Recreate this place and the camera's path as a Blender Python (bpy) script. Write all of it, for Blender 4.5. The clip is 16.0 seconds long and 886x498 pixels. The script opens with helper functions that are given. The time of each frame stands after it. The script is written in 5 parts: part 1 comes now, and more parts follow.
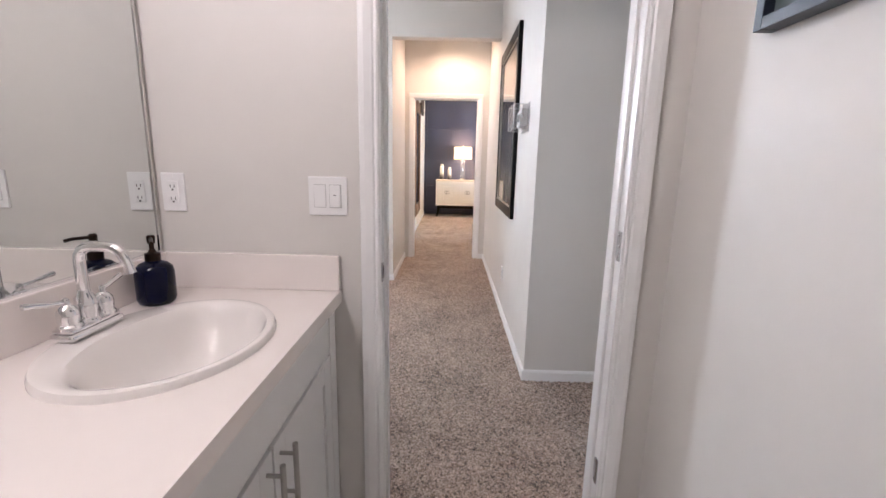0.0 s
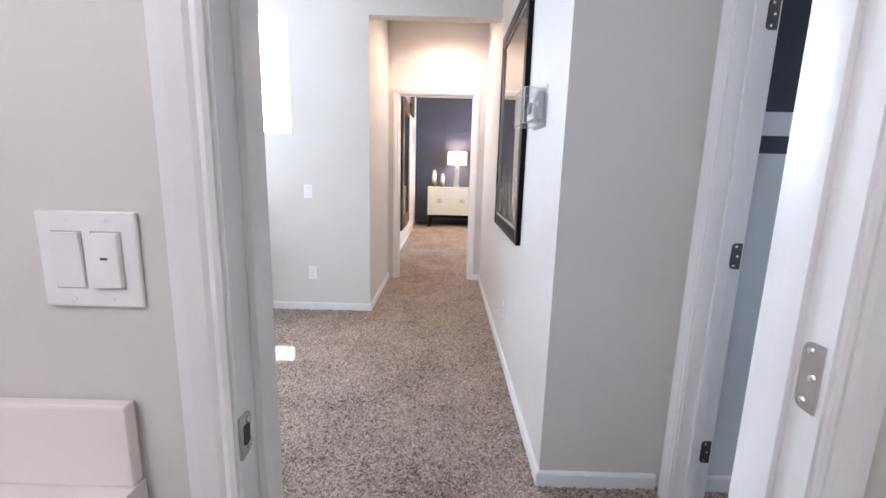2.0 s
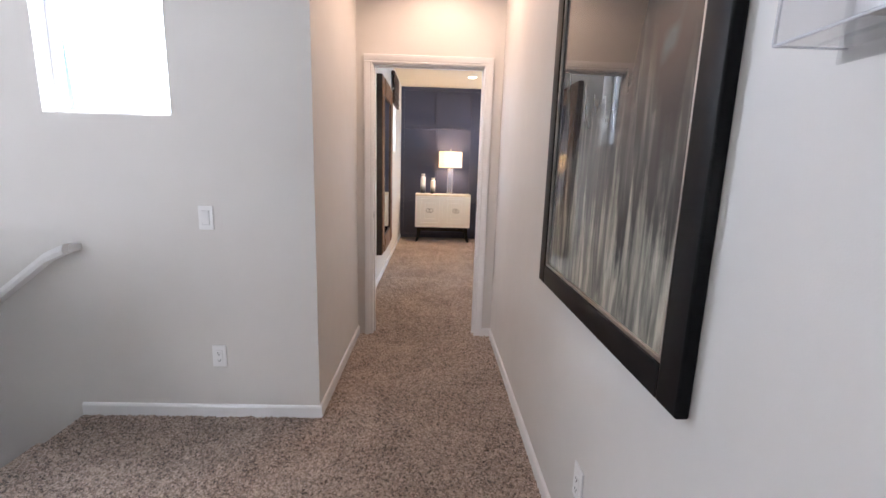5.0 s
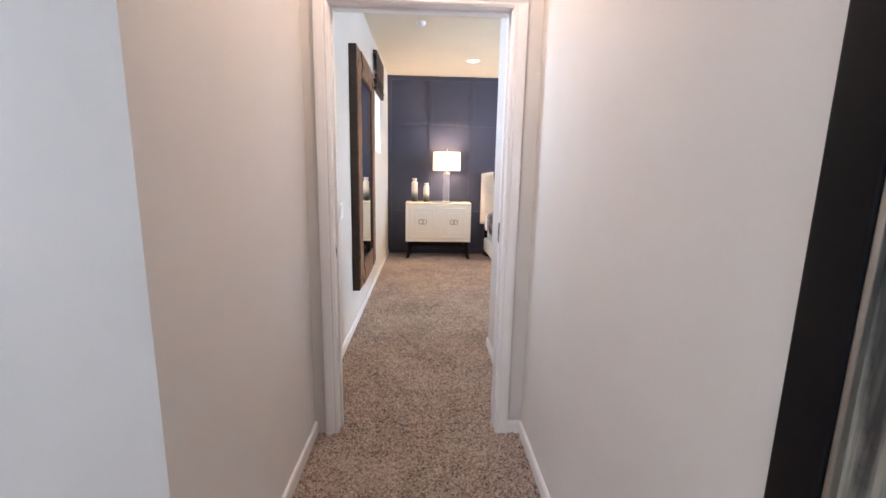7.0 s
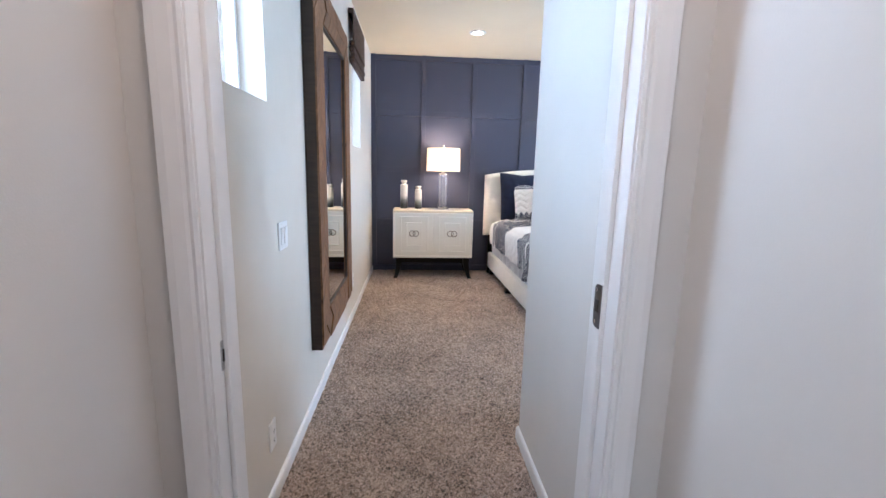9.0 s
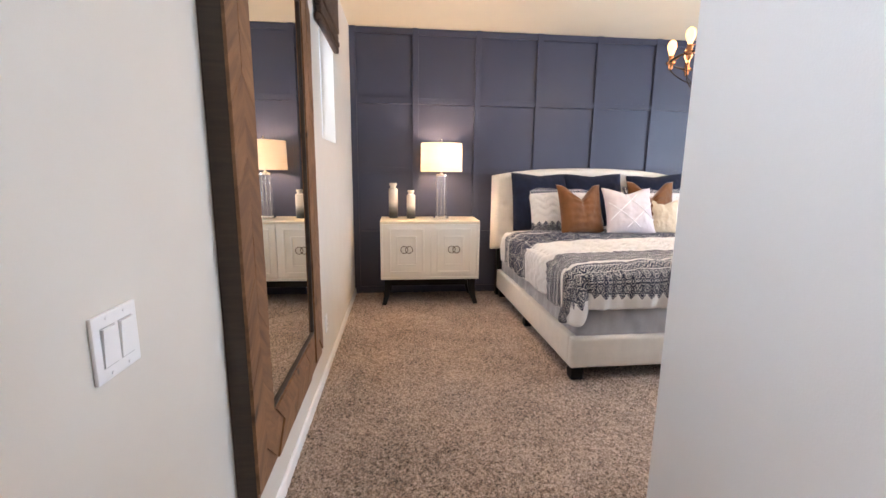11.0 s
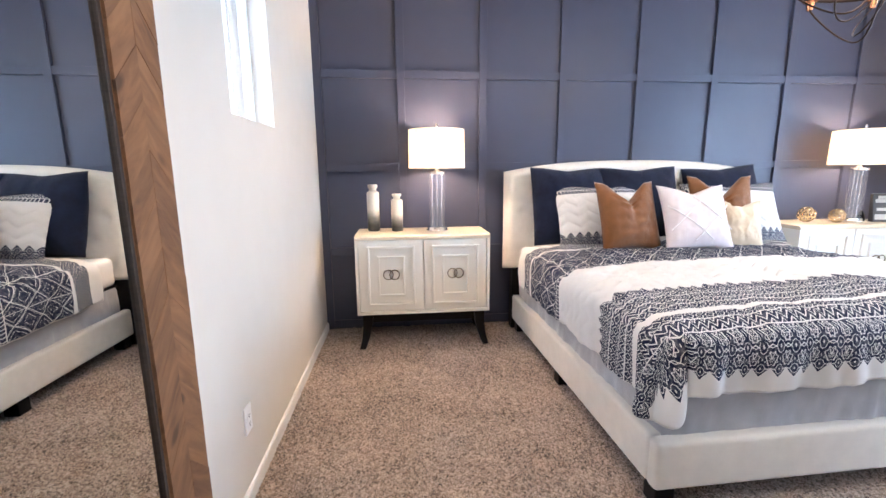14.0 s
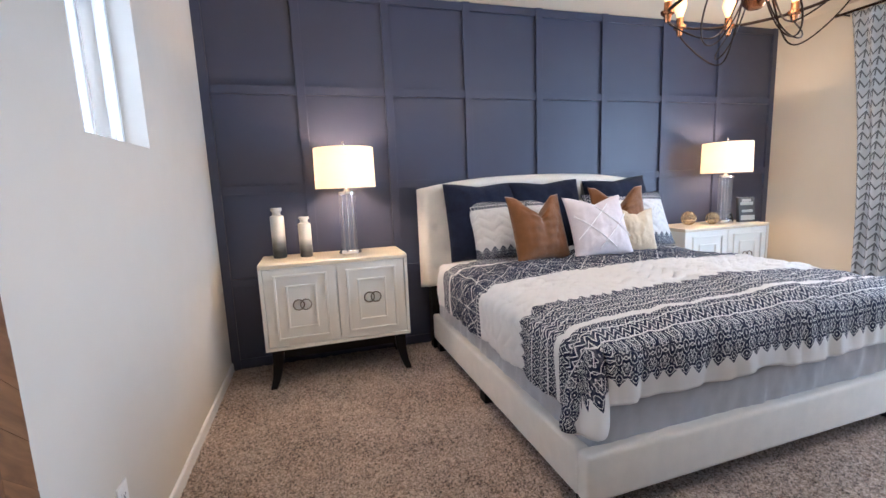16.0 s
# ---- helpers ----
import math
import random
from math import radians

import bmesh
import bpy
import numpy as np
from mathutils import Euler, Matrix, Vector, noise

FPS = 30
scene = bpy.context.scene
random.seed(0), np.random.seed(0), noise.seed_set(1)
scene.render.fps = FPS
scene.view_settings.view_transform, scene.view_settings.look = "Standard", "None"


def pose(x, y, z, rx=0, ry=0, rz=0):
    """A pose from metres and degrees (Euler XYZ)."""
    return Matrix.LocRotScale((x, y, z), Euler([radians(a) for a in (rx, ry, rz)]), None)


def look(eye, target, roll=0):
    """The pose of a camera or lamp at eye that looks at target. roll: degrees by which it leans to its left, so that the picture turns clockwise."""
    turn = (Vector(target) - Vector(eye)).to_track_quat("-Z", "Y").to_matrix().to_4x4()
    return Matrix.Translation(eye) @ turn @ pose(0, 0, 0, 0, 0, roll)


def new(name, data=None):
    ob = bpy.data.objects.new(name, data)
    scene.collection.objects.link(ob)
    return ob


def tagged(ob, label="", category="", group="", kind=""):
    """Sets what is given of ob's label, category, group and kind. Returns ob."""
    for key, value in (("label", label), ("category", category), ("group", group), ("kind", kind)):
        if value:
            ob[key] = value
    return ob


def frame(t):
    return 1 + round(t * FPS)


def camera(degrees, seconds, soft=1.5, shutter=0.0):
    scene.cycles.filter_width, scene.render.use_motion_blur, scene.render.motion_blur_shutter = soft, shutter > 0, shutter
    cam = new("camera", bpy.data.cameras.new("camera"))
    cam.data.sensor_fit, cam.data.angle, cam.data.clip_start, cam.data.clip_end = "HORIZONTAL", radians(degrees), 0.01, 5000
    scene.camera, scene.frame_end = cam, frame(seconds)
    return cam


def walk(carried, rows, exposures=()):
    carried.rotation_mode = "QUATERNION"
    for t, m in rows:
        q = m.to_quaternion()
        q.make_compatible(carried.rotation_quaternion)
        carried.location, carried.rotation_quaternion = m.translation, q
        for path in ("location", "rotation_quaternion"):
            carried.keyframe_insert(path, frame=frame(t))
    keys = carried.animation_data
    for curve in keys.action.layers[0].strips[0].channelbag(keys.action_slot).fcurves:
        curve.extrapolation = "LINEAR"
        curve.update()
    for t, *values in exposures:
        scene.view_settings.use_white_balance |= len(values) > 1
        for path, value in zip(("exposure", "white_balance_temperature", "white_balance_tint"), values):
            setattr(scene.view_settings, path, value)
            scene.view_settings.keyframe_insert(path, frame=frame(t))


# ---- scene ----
# camera and walk
cam = camera(91.95, 16.0)
PATH = [
    (0, (-0.066, -0.121, 1.247), (-0.093, 1.839, 0.850), 1.24),
    (0.5, (-0.035, 0.040, 1.244), (-0.057, 2.002, 0.856), 1.04),
    (1, (-0.006, 0.218, 1.253), (-0.024, 2.181, 0.869), 1.01),
    (1.5, (-0.004, 0.431, 1.256), (-0.017, 2.396, 0.880), 1.22),
    (2, (-0.016, 0.674, 1.257), (-0.022, 2.639, 0.885), 1.47),
    (2.5, (-0.016, 0.929, 1.261), (-0.009, 2.893, 0.885), 1.89),
    (3, (-0.023, 1.187, 1.267), (-0.009, 3.149, 0.882), 2.19),
    (3.5, (-0.077, 1.472, 1.284), (-0.047, 3.436, 0.907), 2.23),
    (4, (-0.095, 1.700, 1.295), (-0.057, 3.665, 0.924), 1.97),
    (6.5, (-0.088, 3.163, 1.305), (-0.009, 5.128, 0.941), 1.35),
    (7, (-0.117, 3.468, 1.319), (-0.029, 5.434, 0.961), 1.11),
    (7.5, (-0.126, 3.784, 1.312), (-0.025, 5.751, 0.964), 1.03),
    (8, (-0.099, 4.067, 1.307), (0.004, 6.036, 0.968), 1.05),
    (8.5, (-0.130, 4.360, 1.310), (-0.011, 6.327, 0.968), 1.12),
    (9, (-0.155, 4.659, 1.307), (-0.015, 6.623, 0.956), 1.31),
    (11.5, (-0.211, 5.967, 1.332), (-0.005, 7.923, 0.973), 0.47),
    (12, (-0.199, 6.206, 1.333), (0.010, 8.162, 0.969), 0.40),
    (12.5, (-0.184, 6.395, 1.335), (0.025, 8.349, 0.965), 0.28),
    (13, (-0.147, 6.563, 1.327), (0.057, 8.517, 0.955), -0.09),
    (13.5, (-0.092, 6.711, 1.314), (0.104, 8.668, 0.950), -0.28),
    (14, (-0.062, 6.833, 1.310), (0.128, 8.790, 0.947), -0.50),
    (14.5, (-0.054, 6.934, 1.314), (0.165, 8.891, 0.961), -0.73),
    (15, (-0.041, 6.978, 1.319), (0.294, 8.920, 0.976), -1.25),
    (15.5, (-0.027, 6.967, 1.314), (0.436, 8.886, 0.996), -1.79),
    (16, (-0.021, 6.938, 1.313), (0.542, 8.834, 1.020), -2.35),
]
walk(cam, [(t, look(eye, target, roll)) for t, eye, target, roll in PATH],
     exposures=[(0.0, 1.16, 6100, 15), (1.0, 1.20, 5920, 15), (1.5, 1.22, 5900, 14), (2.0, 1.27, 5650, 12), (2.5, 0.98, 5750, 12), (3.0, 0.88, 5850, 13), (3.5, 0.82, 6050, 15), (4.0, 0.62, 6050, 16), (6.5, 0.68, 5650, 13), (7.0, 0.82, 5650, 13), (7.5, 0.76, 5500, 13), (8.0, 0.82, 5250, 10), (8.5, 0.68, 5100, 8), (9.0, 0.62, 5050, 8), (11.5, 0.50, 6300, 16), (12.0, 0.78, 6400, 16), (12.5, 0.88, 5850, 13), (14.5, 0.86, 5400, 12), (15.0, 0.86, 5400, 12), (16.0, 0.24, 5300, 12)])

# world, sun and lamps
SUN_WAY = Vector((0.318, -1.0, -1.85)).normalized()
world = bpy.data.worlds.new("sky")
world.use_nodes = True
scene.world = world
sky = world.node_tree.nodes.new("ShaderNodeTexSky")
sky.sky_type, sky.sun_disc = "NISHITA", False
sky.sun_elevation, sky.sun_rotation = math.asin(-SUN_WAY.z), math.atan2(-SUN_WAY.x, -SUN_WAY.y)
back = world.node_tree.nodes["Background"]
back.inputs["Strength"].default_value = 0.10
world.node_tree.links.new(sky.outputs[0], back.inputs["Color"])


def lamp(name, kind, place, energy, colour, target=None, **kw):
    data = bpy.data.lights.new(name, kind)
    data.energy, data.color = energy, colour
    for key, value in kw.items():
        if key == "size":
            data.size = value
        elif key == "size_y":
            data.shape, data.size_y = "RECTANGLE", value
        elif key == "radius":
            data.shadow_soft_size = value
        elif key == "angle":
            data.angle = value
        elif key == "spot":
            data.spot_size, data.spot_blend = value, 0.6
        elif key == "spread":
            data.spread = value
    ob = new(name, data)
    ob.matrix_world = look(place, target) if target else Matrix.Translation(place)
    return ob


DAY, WARM = (0.84, 0.92, 1.0), (1.0, 0.72, 0.48)
lamp("sun", "SUN", (-3, 12, 12), 7.5, (1.0, 0.97, 0.93), tuple(Vector((-3, 12, 12)) + SUN_WAY), angle=radians(0.5))
# daylight in the window openings
lamp("landing_window_light", "AREA", (-1.59, 4.48, 1.955), 32, DAY, (-1.59, 0, 1.6), size=0.60, size_y=0.94)
lamp("entry_window_light", "AREA", (-1.12, 6.10, 2.05), 26, DAY, (3, 6.10, 1.7), size=0.9, size_y=1.1)
lamp("bedside_window_light", "AREA", (-1.12, 8.906, 2.05), 24, DAY, (3, 8.906, 1.7), size=1.0, size_y=1.1)
lamp("bedroom_window_light", "AREA", (4.78, 8.15, 1.45), 92, (0.69, 0.845, 1.0), (0, 8.15, 1.2), size=2.0, size_y=1.8)
# fill for the side room, in an opening added out of view
lamp("side_room_window_light", "AREA", (3.62, 1.0, 1.5), 4.5, DAY, (0, 1.4, 1.2), size=1.4, size_y=1.3)
# fill for the stair wall, set in an added rear window that is unseen
lamp("rear_window_light", "AREA", (-2.75, 1.20, 1.62), 15, (1.0, 0.985, 0.97), (-2.75, 4, 1.5), size=1.1, size_y=1.1)
# lamps that burn
for k in range(4):
    lamp("vanity_bulb_light", "POINT", (-0.84, -0.30 + 0.2 * k, 2.12), 3.4, (1.0, 0.90, 0.87), radius=0.045)
lamp("hall_downlight_light", "SPOT", (-0.06, 5.0, 2.69), 28, (1.0, 0.68, 0.47), (-0.06, 5.0, 0), radius=0.12, spot=radians(158))
# the pair at x 3.3 is unseen, added to mirror the left pair
for p in ((0.49, 9.36), (0.478, 7.47), (3.3, 9.36), (3.3, 7.47)):
    lamp("bedroom_downlight_light", "SPOT", (p[0], p[1], 2.68), 33, (1.0, 0.69, 0.42), (p[0], p[1], 0), radius=0.06, spot=radians(130))


# materials
class Nodes:
    """Short hand for building a material's nodes."""

    def __init__(self, name, rough=0.6, metal=0.0, coords="Object"):
        self.mat = bpy.data.materials.new(name)
        self.mat.use_nodes = True
        self.tree = self.mat.node_tree
        self.bsdf = self.tree.nodes["Principled BSDF"]
        self.bsdf.inputs["Roughness"].default_value = rough
        self.bsdf.inputs["Metallic"].default_value = metal
        self.co = self.tree.nodes.new("ShaderNodeTexCoord").outputs[coords]

    def link(self, a, b):
        if isinstance(a, (int, float)):
            b.default_value = a
        elif isinstance(a, tuple):
            b.default_value = a if len(a) == 4 or b.type == "VECTOR" else (*a, 1)
        else:
            self.tree.links.new(a, b)

    def put(self, key, value):
        self.link(value, self.bsdf.inputs[key])
        return self

    def math(self, op, a, b=0.0, c=0.0):
        n = self.tree.nodes.new("ShaderNodeMath")
        n.operation = op
        for s, v in zip(n.inputs, (a, b, c)):
            self.link(v, s)
        return n.outputs[0]

    def scaled(self, sx, sy, sz, co=None, rz=0.0):
        n = self.tree.nodes.new("ShaderNodeMapping")
        n.inputs["Scale"].default_value = (sx, sy, sz)
        n.inputs["Rotation"].default_value = (0, 0, rz)
        self.link(co or self.co, n.inputs["Vector"])
        return n.outputs[0]

    def noise(self, scale, detail=3.0, rough=0.5, co=None, dist=0.0):
        n = self.tree.nodes.new("ShaderNodeTexNoise")
        n.inputs["Scale"].default_value, n.inputs["Detail"].default_value = scale, detail
        n.inputs["Roughness"].default_value, n.inputs["Distortion"].default_value = rough, dist
        self.link(co or self.co, n.inputs["Vector"])
        return n.outputs["Fac"]

    def voronoi(self, scale, co=None, out="Distance", feature="F1"):
        n = self.tree.nodes.new("ShaderNodeTexVoronoi")
        n.feature = feature
        n.inputs["Scale"].default_value = scale
        self.link(co or self.co, n.inputs["Vector"])
        return n.outputs[out]

    def xyz(self, co=None):
        n = self.tree.nodes.new("ShaderNodeSeparateXYZ")
        self.link(co or self.co, n.inputs[0])
        return n.outputs

    def ramp(self, fac, *stops):
        n = self.tree.nodes.new("ShaderNodeValToRGB")
        while len(n.color_ramp.elements) < len(stops):
            n.color_ramp.elements.new(0.5)
        for e, (p, c) in zip(n.color_ramp.elements, stops):
            e.position, e.color = p, (*c, 1) if len(c) == 3 else c
        self.link(fac, n.inputs[0])
        return n.outputs[0]

    def mix(self, fac, a, b):
        n = self.tree.nodes.new("ShaderNodeMix")
        n.data_type = "RGBA"
        self.link(fac, n.inputs[0])
        self.link(a, n.inputs[6])
        self.link(b, n.inputs[7])
        return n.outputs[2]

    def bump(self, height, strength=0.3, distance=0.002):
        n = self.tree.nodes.new("ShaderNodeBump")
        n.inputs["Strength"].default_value, n.inputs["Distance"].default_value = strength, distance
        self.link(height, n.inputs["Height"])
        return self.put("Normal", n.outputs[0])

    def random(self):
        return self.tree.nodes.new("ShaderNodeObjectInfo").outputs["Random"]


def shade(c, k):
    return tuple(min(1.0, v * k) for v in c)


def paint(name, colour, rough=0.55, grain=1.0, size=260):
    """Roller-painted surface: fine orange peel and faint broad unevenness."""
    n = Nodes(name, rough)
    broad = n.noise(1.7, 3)
    n.put("Base Color", n.ramp(broad, (0.3, shade(colour, 0.965)), (0.7, shade(colour, 1.02))))
    rv = 0.06 if rough > 0.36 else 0.01
    n.put("Roughness", n.ramp(n.noise(9, 2), (0.3, (rough - rv,) * 3), (0.7, (rough + rv,) * 3)))
    n.bump(n.noise(size, 2), 0.12 * grain, 0.002)
    return n.mat


def plain(name, colour, rough=0.5, metal=0.0, bump=0.0, scale=80, var=0.05, **kw):
    n = Nodes(name, rough, metal)
    n.put("Base Color", n.ramp(n.noise(scale * 0.12, 4), (0.3, shade(colour, 1 - var)), (0.7, shade(colour, 1 + var))))
    if bump:
        n.bump(n.noise(scale, 4), bump)
    for key, value in kw.items():
        n.put(key.replace("_", " "), value)
    return n.mat


def carpet_material():
    """Frieze pile: light and dark twisted yarns, brushed into broad patches."""
    n = Nodes("carpet", 0.95)
    yarn = n.noise(105, 2, 0.6, dist=1.2)
    tuft = n.xyz(n.voronoi(120, out="Color"))[0]
    tone = n.math("ADD", n.math("MULTIPLY", yarn, 0.72), n.math("MULTIPLY", tuft, 0.30))
    patch = n.math("ADD", n.math("MULTIPLY", n.noise(2.6, 4, 0.6), 0.65), n.math("MULTIPLY", n.noise(11, 3, 0.6), 0.35))
    tone = n.math("ADD", tone, n.math("MULTIPLY", n.math("SUBTRACT", patch, 0.5), 0.42))
    n.put("Base Color", n.ramp(tone, (0.30, (0.050, 0.035, 0.027)), (0.42, (0.260, 0.185, 0.142)), (0.55, (0.450, 0.342, 0.272)), (0.75, (0.72, 0.59, 0.495))))
    n.bump(n.math("ADD", n.noise(240, 3, 0.7), n.math("MULTIPLY", yarn, 1.5)), 0.85, 0.007)
    n.put("Sheen Weight", 0.2)
    return n.mat


def wood(name, dark, mid, light, rough=0.5, along=(2.2, 26, 26), knots=True):
    n = Nodes(name, rough)
    rnd = n.random()
    shift = n.tree.nodes.new("ShaderNodeVectorMath")
    shift.operation = "ADD"
    n.link(n.co, shift.inputs[0])
    comb = n.tree.nodes.new("ShaderNodeCombineXYZ")
    for s in comb.inputs:
        n.link(n.math("MULTIPLY", rnd, 37.0), s)
    n.link(comb.outputs[0], shift.inputs[1])
    co = n.scaled(*along, co=shift.outputs[0])
    grain = n.noise(2.6, 6, 0.62, co, 0.8)
    tone = n.math("ADD", n.math("MULTIPLY", grain, 0.85), n.math("MULTIPLY", n.math("SUBTRACT", rnd, 0.35), 0.12))
    col = n.ramp(tone, (0.25, dark), (0.5, mid), (0.78, light))
    if knots:
        k = n.voronoi(5.5, n.scaled(0.8, 1.6, 1.6, co=shift.outputs[0]))
        col = n.mix(n.ramp(k, (0.07, (1, 1, 1)), (0.16, (0, 0, 0))), col, shade(dark, 0.55))
    n.put("Base Color", col)
    n.bump(grain, 0.25, 0.002)
    return n.mat


def glass(name, colour=(1, 1, 1), rough=0.0, ior=1.45):
    n = Nodes(name, rough)
    n.put("Base Color", colour).put("Transmission Weight", 1.0).put("IOR", ior)
    return n.mat


def glow(name, colour, strength):
    n = Nodes(name, 0.5)
    n.put("Base Color", colour).put("Emission Color", colour).put("Emission Strength", strength)
    return n.mat


WALL = paint("greige_wall_paint", (0.685, 0.661, 0.628))
# bedroom copies of the wall and ceiling paint, tinted for warm lamplight
WALL_BED = paint("lamp_warmed_wall_paint", (0.675, 0.634, 0.568))
WALL_LAMPLIT = paint("lamplit_wall_paint", (0.76, 0.68, 0.55))
CEIL_BED = paint("lamplit_ceiling_paint", (0.78, 0.71, 0.56), 0.8, 1.6, 120)
CEIL = paint("ceiling_paint", (0.80, 0.775, 0.73), 0.8, 1.6, 120)
TRIM = paint("white_trim_paint", (0.83, 0.825, 0.82), 0.32, 0.0)
NAVY = paint("navy_wall_paint", (0.046, 0.053, 0.093), 0.40, 0.8)
NAVY_ROOM = paint("dark_navy_stripe_paint", (0.02, 0.026, 0.045), 0.5)
CARPET = carpet_material()
CHROME = plain("chrome", (0.82, 0.82, 0.83), 0.07, 1.0, var=0.01)
NICKEL = plain("satin_nickel", (0.60, 0.61, 0.63), 0.24, 1.0, 0.04, 200, 0.08)
DARK_NICKEL = plain("dark_nickel", (0.16, 0.16, 0.17), 0.3, 1.0, 0.04, 200, 0.1)
STEEL = plain("brushed_nickel", (0.46, 0.44, 0.41), 0.32, 1.0, 0.05, 300)
BLACK = plain("black_lacquer", (0.008, 0.008, 0.009), 0.34, 0, 0.05, 60, 0.2, Specular_IOR_Level=0.12)
BLACK_WOOD = plain("espresso_wood", (0.007, 0.006, 0.006), 0.42, 0, 0.1, 70, 0.25, Specular_IOR_Level=0.15)
PLASTIC = plain("white_plastic", (0.86, 0.855, 0.85), 0.3, var=0.02)
SLOT = plain("dark_slot", (0.03, 0.03, 0.03), 0.6)
VINYL = plain("white_vinyl", (0.86, 0.87, 0.88), 0.35, var=0.02)
CULTURED = plain("cultured_marble", (0.86, 0.80, 0.765), 0.14, 0, 0, 30, 0.02, Coat_Weight=0.4)
CERAMIC = plain("white_ceramic", (0.82, 0.785, 0.755), 0.06, var=0.01, Coat_Weight=0.6)
CABINET = paint("cabinet_paint", (0.74, 0.735, 0.72), 0.34, 0.08)
CREAM = paint("cream_lacquer", (0.80, 0.765, 0.69), 0.3, 0.10)
CREAM_TOP = wood("pale_wood_top", (0.60, 0.50, 0.36), (0.70, 0.61, 0.46), (0.78, 0.70, 0.56), 0.35, knots=False)
PLANK = wood("reclaimed_pine", (0.100, 0.045, 0.019), (0.198, 0.096, 0.040), (0.285, 0.150, 0.068), 0.6, (2.2, 11, 11))
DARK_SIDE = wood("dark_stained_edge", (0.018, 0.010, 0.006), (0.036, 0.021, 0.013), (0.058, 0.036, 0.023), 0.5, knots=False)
BRONZE = plain("aged_bronze", (0.040, 0.026, 0.020), 0.38, 1.0, 0.15, 90, 0.3)
COPPER = plain("copper_socket", (0.50, 0.22, 0.10), 0.25, 1.0, 0.05, 90, 0.2)
GOLD = plain("champagne_gold", (0.62, 0.50, 0.33), 0.25, 1.0, 0.1, 90, 0.2)
RING = plain("antique_brass", (0.24, 0.20, 0.15), 0.35, 1.0, 0.05, 90, 0.2)
MIRROR = plain("mirror_silver", (0.75, 0.77, 0.76), 0.0, 1.0, var=0.0)
PANE = glass("window_glass")
CLEAR = plain("clear_glass", (0.85, 0.85, 0.85), 0.03, var=0.0, Alpha=0.05)
ACRYLIC = plain("clear_acrylic", (0.85, 0.85, 0.87), 0.03, var=0.0, Alpha=0.10)
# near-opaque pale tone that stands for light caught along the acrylic edges
EDGE = plain("acrylic_edge_glint", (0.80, 0.80, 0.83), 0.08, var=0.0, Alpha=0.65)
BULB = glow("lamp_filament", (1.0, 0.55, 0.18), 2.4)
LENS = glow("downlight_lens", (1.0, 0.80, 0.55), 14.0)


def fabric(name, colour, rough=0.85, weave=900, var=0.1, sheen=0.3):
    n = Nodes(name, rough)
    n.put("Base Color", n.ramp(n.noise(14, 5, 0.6), (0.3, shade(colour, 1 - var)), (0.7, shade(colour, 1 + var))))
    n.put("Sheen Weight", sheen).put("Specular IOR Level", 0.2)
    n.bump(n.math("ADD", n.noise(weave, 2), n.math("MULTIPLY", n.noise(35, 4), 1.5)), 0.35, 0.002)
    return n.mat


LINEN = fabric("cream_upholstery", (0.69, 0.655, 0.595), 0.8, 700, 0.05)
SHEET = fabric("grey_satin_sheet", (0.41, 0.41, 0.43), 0.36, 400, 0.06, 0.5)
NAVY_CLOTH = fabric("navy_velvet", (0.008, 0.012, 0.032), 0.85, 800, 0.3, 0.06)
VELVET = fabric("cognac_velvet", (0.165, 0.062, 0.014), 0.6, 600, 0.14, 0.35)
BLUSH = fabric("blush_cloth", (0.64, 0.575, 0.585), 0.85, 600, 0.05)
RIBBON = fabric("white_ribbon", (0.82, 0.80, 0.80), 0.7, 500, 0.03)
TAN = fabric("pale_tan_cloth", (0.66, 0.55, 0.40), 0.85, 600, 0.06)


